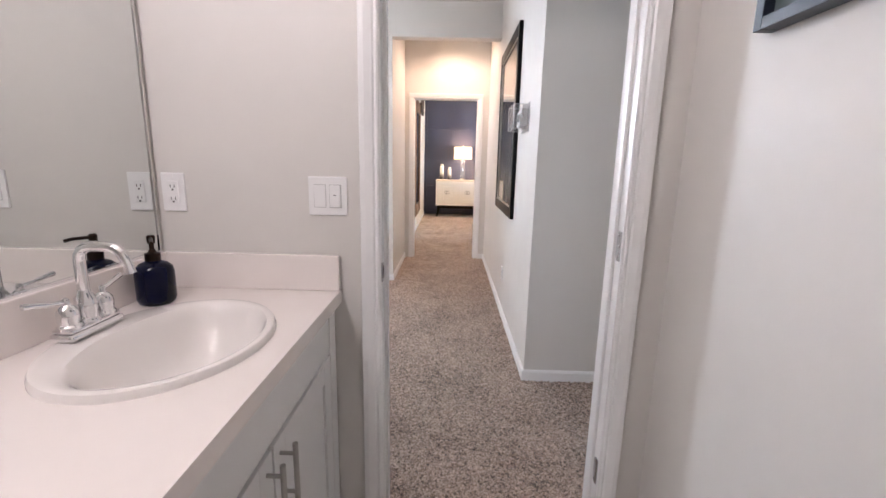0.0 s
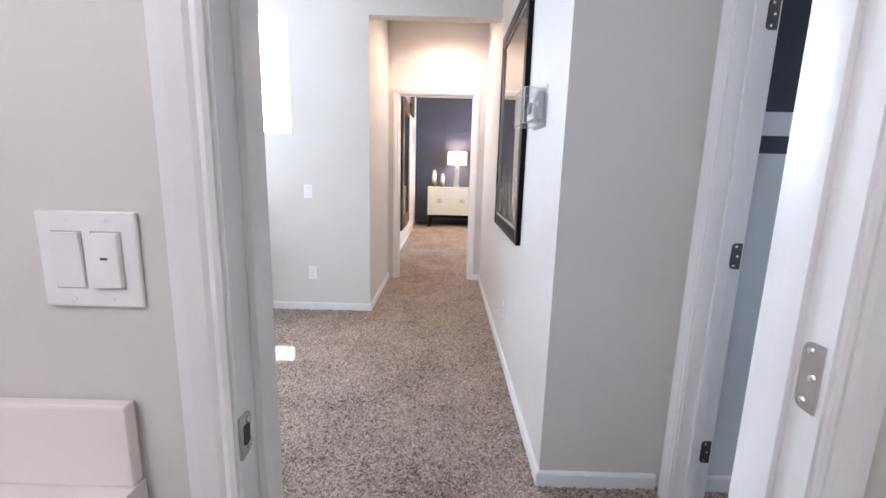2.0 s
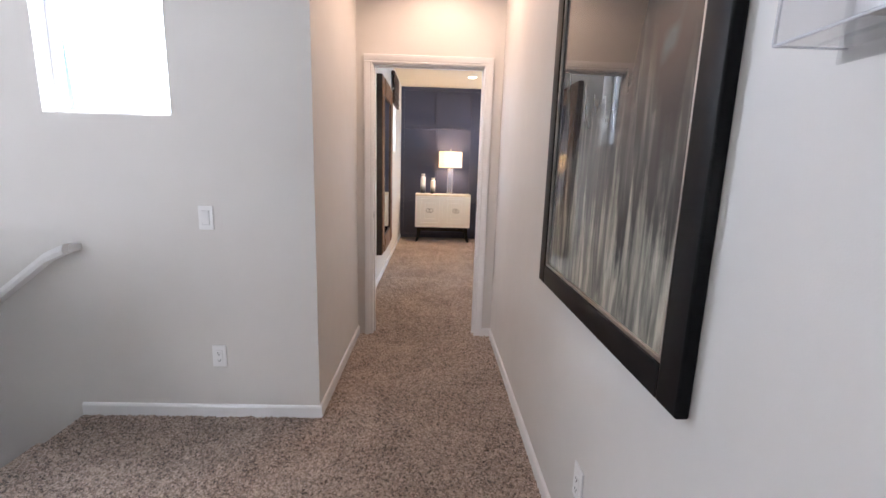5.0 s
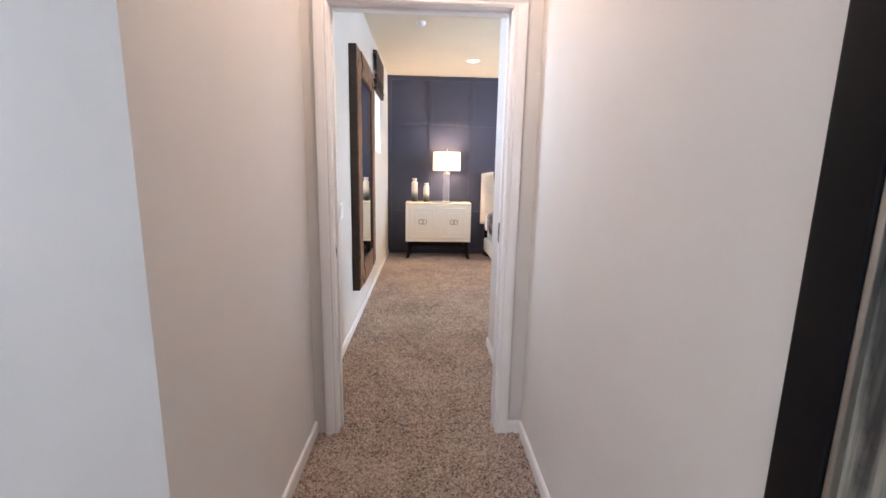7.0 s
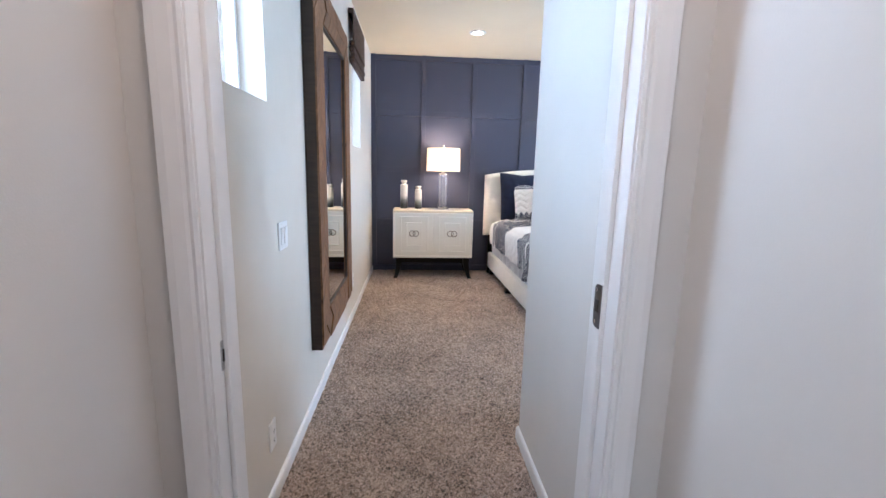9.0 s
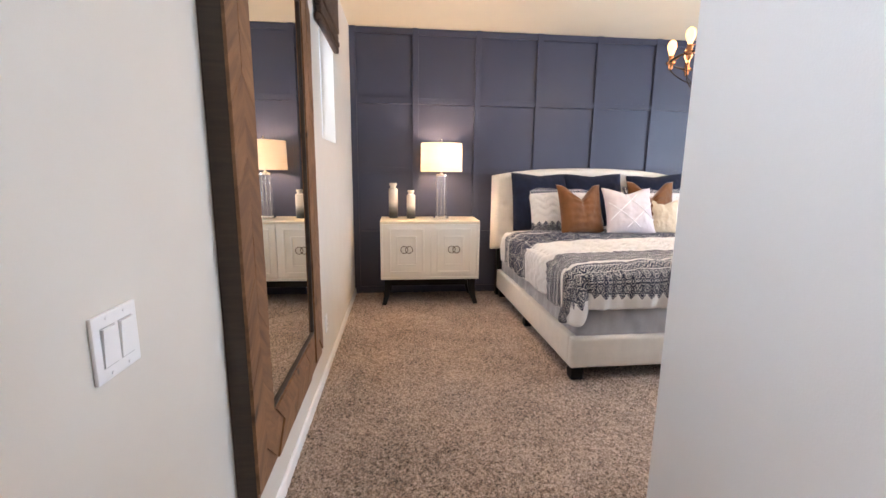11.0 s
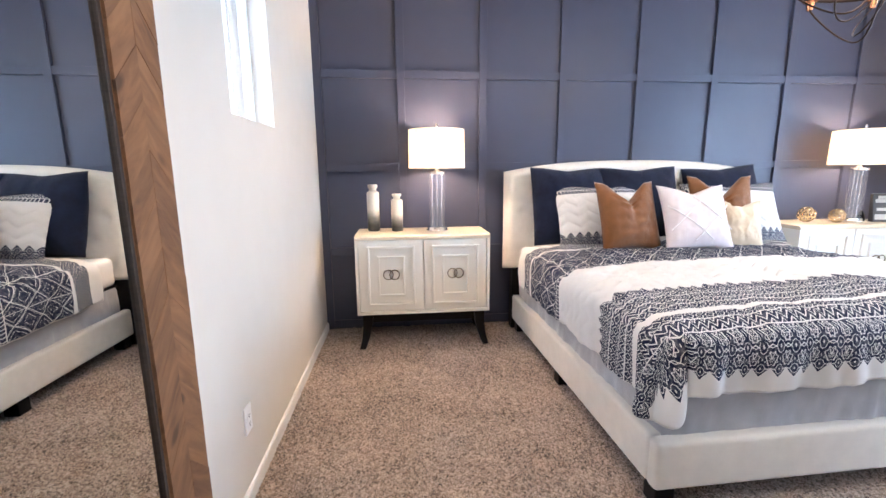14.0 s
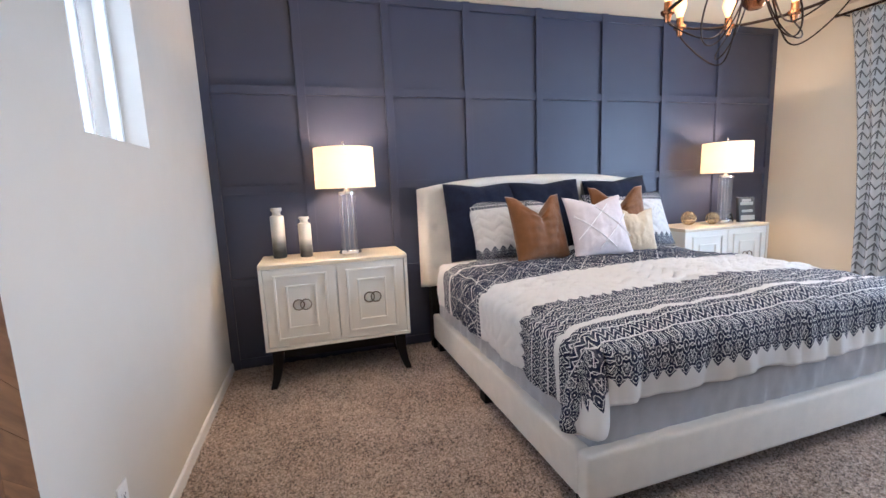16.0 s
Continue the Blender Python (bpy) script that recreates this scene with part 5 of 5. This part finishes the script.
def cloth_box(hx, y0, y1, z0, z1, r, amp, seed, nz=18, lumps=26.0):
    """The skirted sides and top of a mattress, with gathered folds."""
    nseg = 360
    rr = 0.06
    def corner_path():
        pts = []
        for cx, cy, a0 in ((hx - rr, y1 - rr, 0), (-hx + rr, y1 - rr, 90), (-hx + rr, y0 + rr, 180), (hx - rr, y0 + rr, 270)):
            for k in range(9):
                a = radians(a0 + 90 * k / 8)
                pts.append(Vector((cx + rr * math.cos(a), cy + rr * math.sin(a), 0)))
        return pts
    raw = corner_path()
    raw.append(raw[0])
    lens = [0]
    for a, b in zip(raw, raw[1:]):
        lens.append(lens[-1] + (b - a).length)
    verts = []
    ring = []
    for k in range(nseg):
        s = lens[-1] * k / nseg
        i = max(q for q in range(len(lens)) if lens[q] <= s + 1e-9)
        i = min(i, len(raw) - 2)
        f = (s - lens[i]) / max(1e-9, lens[i + 1] - lens[i])
        ring.append((raw[i].lerp(raw[i + 1], f), s))
    mid = Vector((0, (y0 + y1) / 2, 0))
    for j in range(nz):
        f = j / (nz - 1)
        z = z0 + (z1 - z0) * f
        for p, s in ring:
            w = noise.noise(Vector((s * lumps * 0.35, f * 1.2, seed))) * 0.6 + noise.noise(Vector((s * lumps, f * 2.0, seed + 3))) * 0.4
            inset = r * max(0, (f - 0.85) / 0.15) ** 2
            out = (p - mid).normalized()
            verts.append(p + out * (amp * w * (1 - 0.6 * f) - inset) + Vector((0, 0, z)))
    return verts, nseg, nz


verts, nu, nv = cloth_box(BW - 0.045, -BL + 0.05, -0.12, 0.262, 0.478, 0.01, 0.021, 1.0, 22, 34.0)
boxspring = new("box_spring", grid_mesh("box_spring", verts, nu, nv, SHEET, wrap=True))
boxspring.matrix_basis = BED
tagged(boxspring, "box spring under a gathered grey satin sheet", "box spring")
mattress = solo("mattress", box(-BW + 0.05, -BL + 0.06, 0.488, BW - 0.05, -0.13, 0.70, 0.05, 5), RIBBON, "white mattress under the printed comforter", "mattress", True, BED)
part("piping", box(-BW + 0.055, -BL + 0.055, 0.47, BW - 0.055, -0.13, 0.49, 0.006), BLACK_WOOD, boxspring, "dark piping along the top")


def comforter():
    """A quilt drawn over the mattress; it hangs at both sides and the foot, and swings out at the corners."""
    hx, yf, v0 = BW - 0.055, -BL + 0.065, 0.42
    hang_s, hang_f = 0.315, 0.240
    nu, nv = 300, 270
    r = 0.075
    verts, uvs = [], []

    def ease(f):
        f = max(0.0, min(1.0, f))
        return f * f * (3 - 2 * f)

    def fold(over):
        """How far out and how far down cloth goes past an edge of radius r."""
        if over <= 0:
            return 0.0, 0.0
        arc = r * math.pi / 2
        if over < arc:
            a = over / r
            return r * math.sin(a), r * (1 - math.cos(a))
        return r, r + (over - arc)

    for j in range(nv):
        for i in range(nu):
            s = -(hx + hang_s) + 2 * (hx + hang_s) * i / (nu - 1)
            v = v0 + (-yf + hang_f - v0) * j / (nv - 1)
            ex = abs(s) - (hx - r * 0.4)
            ey = v - (-yf - r * 0.4)
            ox, dx = fold(max(0, ex))
            oy, dy = fold(max(0, ey))
            x = math.copysign(min(abs(s), hx - r * 0.4) + ox, s)
            y = -(min(v, -yf - r * 0.4) + oy)
            if ex > 0 and ey > 0:
                turn = math.atan2(ey, ex)
                hs, hf, deg = hang_s + r * 0.4, hang_f + r * 0.4, math.degrees(turn)
                edge = min(hs / max(1e-6, math.cos(turn)), hf / max(1e-6, math.sin(turn)))
                lobe = hs + 0.02 * ease(deg / 22) - (hs + 0.02 - hf) * ease((deg - 64) / 24)
                rho = math.hypot(ex, ey) * lobe / edge
                out, drop = fold(rho)
                out += 0.085 * min(1, drop / 0.30) * math.sin(2 * turn) ** 0.5 * (1 + 0.30 * math.sin(turn * 7))
                x = math.copysign(hx - r * 0.4 + out * math.cos(turn), s)
                y = -(-yf - r * 0.4 + out * math.sin(turn))
            else:
                drop = max(dx, dy)
            crown = 0.045 * (1 - (abs(s) / (hx + 0.1)) ** 2) if abs(s) < hx + 0.1 else 0
            lump = 0.02 * noise.noise(Vector((s * 2.6, v * 2.6, 4.0))) + 0.012 * noise.noise(Vector((s * 7, v * 7, 9.0))) - 0.012 * abs(noise.noise(Vector((s * 9 + v * 4, v * 5, 2.0)))) + 0.005 * noise.noise(Vector((s * 24, v * 24, 2.0)))
            if 1.17 < v < 1.60:
                ridge = abs((v + 0.13 * abs((s / 0.17) % 1 - 0.5)) / 0.076 % 1 - 0.5) * 2
                lump += 0.013 * min(1.0, 1.6 * ridge) * min(1, (v - 1.17) / 0.03, (1.60 - v) / 0.03)
            z = 0.722 + crown * (1 - min(1, drop / 0.1)) + lump * (1 if drop < 0.05 else 0.5) - drop
            if dx > 0.03 and not (ex > 0 and ey > 0):
                wv = noise.noise(Vector((v * 6.0, 1.0, drop * 1.5)))
                x += math.copysign(0.024 + (0.035 * wv + 0.016 * noise.noise(Vector((v * 15, drop * 3, 6.0)))) * min(1, dx / 0.2), s)
                z += (0.035 * noise.noise(Vector((v * 2.2, 5.0, 0.0))) + 0.035 * max(0.0, min(1.0, (-yf - v) / 0.4))) * min(1, dx / 0.25)
            if dy > 0.03 and not (ex > 0 and ey > 0):
                wv = noise.noise(Vector((s * 6.0, 3.0, drop * 1.5)))
                y -= 0.026 + (0.03 * wv + 0.022 * noise.noise(Vector((s * 15, drop * 3, 4.0)))) * min(1, dy / 0.2)
                z += 0.03 * noise.noise(Vector((s * 3.0, 8.0, 0.0))) * min(1, dy / 0.25)
            verts.append((x, y, z))
            uvs.append((s + 3.0, v))
    return grid_mesh("comforter", verts, nu, nv, QUILT, uvs)


quilt = new("comforter", comforter())
quilt.matrix_basis = BED
thick = quilt.modifiers.new("thickness", "SOLIDIFY")
thick.thickness, thick.offset = 0.016, -1.0
rim = [v.co.copy() for v in quilt.data.vertices]
cols = 300
rows = len(rim) // cols
loop = [rim[i] for i in range(0, cols, 3)] + [rim[j * cols + cols - 1] for j in range(1, rows, 3)] + [rim[(rows - 1) * cols + i] for i in range(cols - 1, -1, -3)] + [rim[j * cols] for j in range(rows - 2, 0, -3)]
part("hem", tube([p + Vector((0, 0, -0.004)) for p in loop], 0.0075, 6, True), RIBBON, quilt, "rolled white hem", True)
tagged(quilt, "white comforter printed with dark blue lozenge bands, draped over the bed", "comforter")


def pillow(name, m, w, h, d, mat, label, chop=0.0, ears=0.10, seed=0.0, uv=False):
    nu = nv = 40
    verts, uvs, faces = [], [], []
    for face in (-1, 1):
        for j in range(nv):
            for i in range(nu):
                u, v = -1 + 2 * i / (nu - 1), -1 + 2 * j / (nv - 1)
                x = w / 2 * u * (1 - ears * (1 - v * v) * abs(u) ** 1.5)
                z = h / 2 * v * (1 - ears * (1 - u * u) * abs(v) ** 1.5)
                t = d / 2 * (max(0, 1 - abs(u) ** 2.6) ** 0.62) * (max(0, 1 - abs(v) ** 2.6) ** 0.62)
                rise = max(0.0, (v + 1) / 2)
                dip = chop * max(0.0, 1 - abs(u) / 0.72) ** 1.25 * rise ** 3
                z -= dip
                t += dip * 0.12 * (1 - abs(v)) - 0.025 * chop / 0.1 * math.exp(-(u / 0.10) ** 2) * rise ** 2 * (1 - abs(v) ** 4)
                t = max(0.0, t)
                crease = 0.0025 * chop / 0.1 * math.sin(v * 19 + 3 * u * u + 2 * noise.noise(Vector((u * 2, v * 2, seed)))) * (1 - abs(u)) + 0.008 * noise.noise(Vector((u * 3.2 + seed, v * 2.2, seed + face))) + 0.004 * noise.noise(Vector((u * 7, v * 6 + seed, seed)))
                edge = max(0, 1 - max(abs(u), abs(v)) ** 6)
                verts.append((x, face * (t + crease * edge) + 0.0, z + h / 2))
                uvs.append((x + 1.0, z + h / 2))
    quads = []
    for f in (0, 1):
        o = f * nu * nv
        for j in range(nv - 1):
            for i in range(nu - 1):
                a = o + j * nu + i
                q = (a, a + 1, a + nu + 1, a + nu)
                quads.append(q if f == 0 else q[::-1])
    data = bpy.data.meshes.new(name)
    data.from_pydata(verts, [], quads)
    layer = data.uv_layers.new(name="UVMap")
    layer.data.foreach_set("uv", np.asarray(uvs, dtype=np.float32)[np.array(quads).ravel()].ravel())
    data.materials.append(mat)
    data.polygons.foreach_set("use_smooth", [True] * len(quads))
    bm = bmesh.new()
    bm.from_mesh(data)
    bmesh.ops.remove_doubles(bm, verts=bm.verts, dist=0.0006)
    bm.to_mesh(data)
    bm.free()
    ob = new(name, data)
    ob.matrix_basis = m
    return tagged(ob, label, "pillow")


def on_bed(x, y, z, lean=0, turn=0, roll=0):
    return BED @ pose(x, y, z, 0, 0, turn) @ pose(0, 0, 0, -lean, 0, 0) @ pose(0, 0, 0, 0, roll, 0)


TOP = 0.742
for x, t, r, s in ((-0.60, 5, 1, 0.0), (-0.03, -3, -1, 4.0), (0.70, -4, -3, 8.0)):
    pillow("euro_pillow", on_bed(x, -0.30 - 0.02 * (s == 4.0), TOP - 0.01, 14, t, r), 0.62, 0.605, 0.27, NAVY_CLOTH, "large navy blue square pillow against the headboard", 0.022, 0.028, s)
for x, t, s in ((-0.375, 2, 1.0), (0.655, -2, 5.0)):
    pillow("sham_pillow", on_bed(x, -0.48, TOP, 24, t), 0.80, 0.49, 0.17, SHAM, "white pillow sham with printed blue border", 0.02, 0.06, s)
pillow("velvet_pillow", on_bed(-0.325, -0.69, TOP + 0.005, 20, 4), 0.455, 0.50, 0.18, VELVET, "cognac brown velvet cushion with a chopped top", 0.17, 0.08, 2.0)
pillow("velvet_pillow", on_bed(0.41, -0.63, TOP + 0.005, 18, -10), 0.46, 0.53, 0.16, VELVET, "cognac brown velvet cushion with a chopped top", 0.17, 0.08, 6.0)
pillow("tan_pillow", on_bed(0.49, -0.715, TOP + 0.002, 18, -14), 0.27, 0.35, 0.09, TAN, "small pale tan cushion leaning on the brown one", 0.03, 0.10, 3.0)
front = pillow("blush_pillow", on_bed(0.10, -0.80, TOP + 0.01, 24, -3), 0.49, 0.48, 0.17, BLUSH, "pale blush cushion crossed by white ribbon lines", 0.05, 0.10, 7.0)
for q in (-0.115, 0.115):
    for sgn in (-1, 1):
        pts = []
        for k in range(14):
            f = -0.8 + 1.6 * k / 13
            px, pz = q + f * 0.22, 0.225 + sgn * f * 0.20
            if abs(px) < 0.215:
                u, v = px / 0.245, (pz - 0.24) / 0.24
                t = 0.085 * max(0, 1 - abs(u) ** 2.6) ** 0.62 * max(0, 1 - abs(v) ** 2.6) ** 0.62
                pts.append((px, -t - 0.005, pz))
        if len(pts) > 2:
            part("ribbon", tube(pts, 0.0038, 6), RIBBON, front, "white ribbon", True)

# chandelier
def chandelier(cx, cy, zr):
    ob = thing("chandelier", pose(cx, cy, 0), "aged bronze ring chandelier with upright filament bulbs", "chandelier")
    R = 0.36
    part("ring", tube([(R * math.cos(a), R * math.sin(a), zr) for a in np.linspace(0, 2 * math.pi, 72, endpoint=False)], 0.0075, 10, True), BRONZE, ob, smooth=True)
    part("canopy", lathe([(0.0, HB), (0.065, HB), (0.065, HB - 0.02), (0.02, HB - 0.035)], 28), BRONZE, ob, smooth=True)
    part("stem", tube([(0, 0, HB - 0.03), (0, 0, zr + 0.30)], 0.007, 10), BRONZE, ob, smooth=True)
    part("hub", lathe([(0.0, zr + 0.31), (0.022, zr + 0.305), (0.03, zr + 0.28), (0.012, zr + 0.25), (0.0, zr + 0.245)], 20), BRONZE, ob, smooth=True)
    part("cup", lathe([(0.0, zr - 0.04), (0.03, zr - 0.036), (0.052, zr - 0.012), (0.056, zr + 0.02), (0.050, zr + 0.022), (0.044, zr - 0.006), (0.0, zr - 0.02)], 28), COPPER, ob, "copper cup where the arms meet", True)
    for k in range(3):
        a = 2 * math.pi * k / 3 + 0.4
        part("hanging_rod", tube([(0.02 * math.cos(a), 0.02 * math.sin(a), zr + 0.27), (R * math.cos(a), R * math.sin(a), zr)], 0.003, 8), COPPER, ob, smooth=True)
    for k in range(8):
        a = 2 * math.pi * k / 8 + 0.2
        c, s = math.cos(a), math.sin(a)
        arm = []
        for f in np.linspace(0, 1, 22):
            rr = R * (1 - 0.95 * f)
            ang = a + 0.42 * math.sin(math.pi * f) * (1 if k % 2 else -1)
            arm.append((rr * math.cos(ang), rr * math.sin(ang), zr - 0.045 - (0.14 + 0.03 * (k % 3)) * math.sin(math.pi * f) ** 0.9 + 0.22 * f ** 3))
        part("arm", tube(arm, 0.0036, 8), BRONZE, ob, "curved bronze arm", True)
        socket = part("socket", lathe([(0.0, zr - 0.05), (0.012, zr - 0.045), (0.018, zr - 0.015), (0.03, zr - 0.008), (0.031, zr + 0.006), (0.018, zr + 0.01), (0.017, zr + 0.045), (0.0, zr + 0.047)], 20, R * c, R * s), COPPER, ob, "copper lamp socket", True)
        part("bulb", lathe([(0.0, zr + 0.04), (0.012, zr + 0.045), (0.015, zr + 0.06), (0.027, zr + 0.09), (0.030, zr + 0.11), (0.024, zr + 0.135), (0.010, zr + 0.148), (0.0, zr + 0.15)], 20, R * c, R * s), BULB, socket, "glowing amber bulb", True)
    lamp("chandelier_light", "POINT", (cx, cy, zr + 0.12), 13, (1.0, 0.74, 0.48), radius=0.28)


chandelier(1.98, 8.52, 2.09)

# curtain and dresser
def curtain_material():
    n = Nodes("leaf_printed_curtain", 0.85)
    x, y, z = n.xyz()
    z = n.math("ADD", z, n.math("MULTIPLY", n.math("SUBTRACT", n.noise(9, 2), 0.5), 0.02))
    cell = n.math("ABSOLUTE", n.math("SUBTRACT", n.math("FRACT", n.math("DIVIDE", y, 0.05)), 0.5))
    chev = n.math("FRACT", n.math("DIVIDE", n.math("ADD", z, n.math("MULTIPLY", cell, 0.11)), 0.085))
    net = n.math("MINIMUM", n.math("MULTIPLY", n.math("MINIMUM", chev, n.math("SUBTRACT", 1.0, chev)), 0.6), n.math("MAXIMUM", n.math("MULTIPLY", cell, 0.9), n.math("SUBTRACT", 0.35, chev)))
    n.put("Base Color", n.mix(n.ramp(net, (0.045, (1, 1, 1)), (0.08, (0, 0, 0))), n.ramp(n.noise(4, 3), (0.3, (0.46, 0.49, 0.53)), (0.7, (0.56, 0.59, 0.62))), (0.13, 0.135, 0.15)))
    n.bump(n.noise(500, 2), 0.2)
    return n.mat


def curtain(y0, y1, m_label):
    nu, nv = 160, 60
    verts = []
    for j in range(nv):
        for i in range(nu):
            f, g = i / (nu - 1), j / (nv - 1)
            y = y0 + (y1 + 0.17 * (1 - g) ** 2.2 - y0) * f
            x = 4.49 + 0.035 * math.sin(f * math.pi * 14 + 0.8 * math.sin(g * 2)) * (0.6 + 0.4 * g) + 0.01 * noise.noise(Vector((f * 5, g * 3, y0)))
            verts.append((x, y, 2.62 - 2.60 * g))
    ob = new("curtain", grid_mesh("curtain", verts, nu, nv, CURTAIN))
    s = ob.modifiers.new("thickness", "SOLIDIFY")
    s.thickness = 0.003
    return tagged(ob, m_label, "curtain", "bedroom curtains")


CURTAIN = curtain_material()
curtain(8.85, 9.47, "grey patterned floor-length curtain drawn aside")
curtain(6.8, 7.4, "grey patterned floor-length curtain drawn aside")
rod = thing("curtain_rod", pose(0, 0, 0), "dark bronze curtain rod over the window", "curtain rod")
part("rod", tube([(4.49, 6.72, 2.635), (4.49, 9.76, 2.635)], 0.011, 12), BRONZE, rod, smooth=True)
for y in (6.78, 9.72):
    part("bracket", tube([(4.49, y, 2.635), (4.6, y, 2.635)], 0.006, 8), BRONZE, rod, smooth=True)

dresser = thing("dresser", pose(0.726, 6.598, -0.038), "black lacquered dresser with a worn wooden top", "dresser")
panel = part("side_panel", box(0, 0, 0.06, 0.022, 0.392, 0.905, 0.002), BLACK, dresser)
for q0, q1 in ((0.0, 0.05), (0.345, 0.392)):
    part("stile", box(-0.005, q0, 0.06, 0.0, q1, 0.905, 0.002), BLACK, panel)
part("body", box(0.022, 0.0, 0.06, 1.5, 0.378, 0.905, 0.002), BLACK, dresser)
part("tabletop", box(-0.008, -0.002, 0.905, 1.51, 0.398, 0.932, 0.003), plain("dark_brown_top", (0.075, 0.058, 0.046), 0.34, 0, 0.1, 50, 0.3), dresser, "dark brown wooden top")
for i in range(3):
    for j in range(3):
        dr = part("drawer", box(0.03 + 0.49 * i, 0.375, 0.09 + 0.272 * j, 0.51 + 0.49 * i, 0.391, 0.352 + 0.272 * j, 0.003), BLACK, dresser)
        part("knob", lathe([(0.006, 0), (0.006, 0.012), (0.014, 0.018), (0.012, 0.026), (0, 0.028)], 16), STEEL, dr, smooth=True, m=pose(0.27 + 0.49 * i, 0.391, 0.22 + 0.272 * j, -90))
part("plinth", box(0.03, 0.02, 0.04, 1.48, 0.30, 0.06), BLACK, dresser)
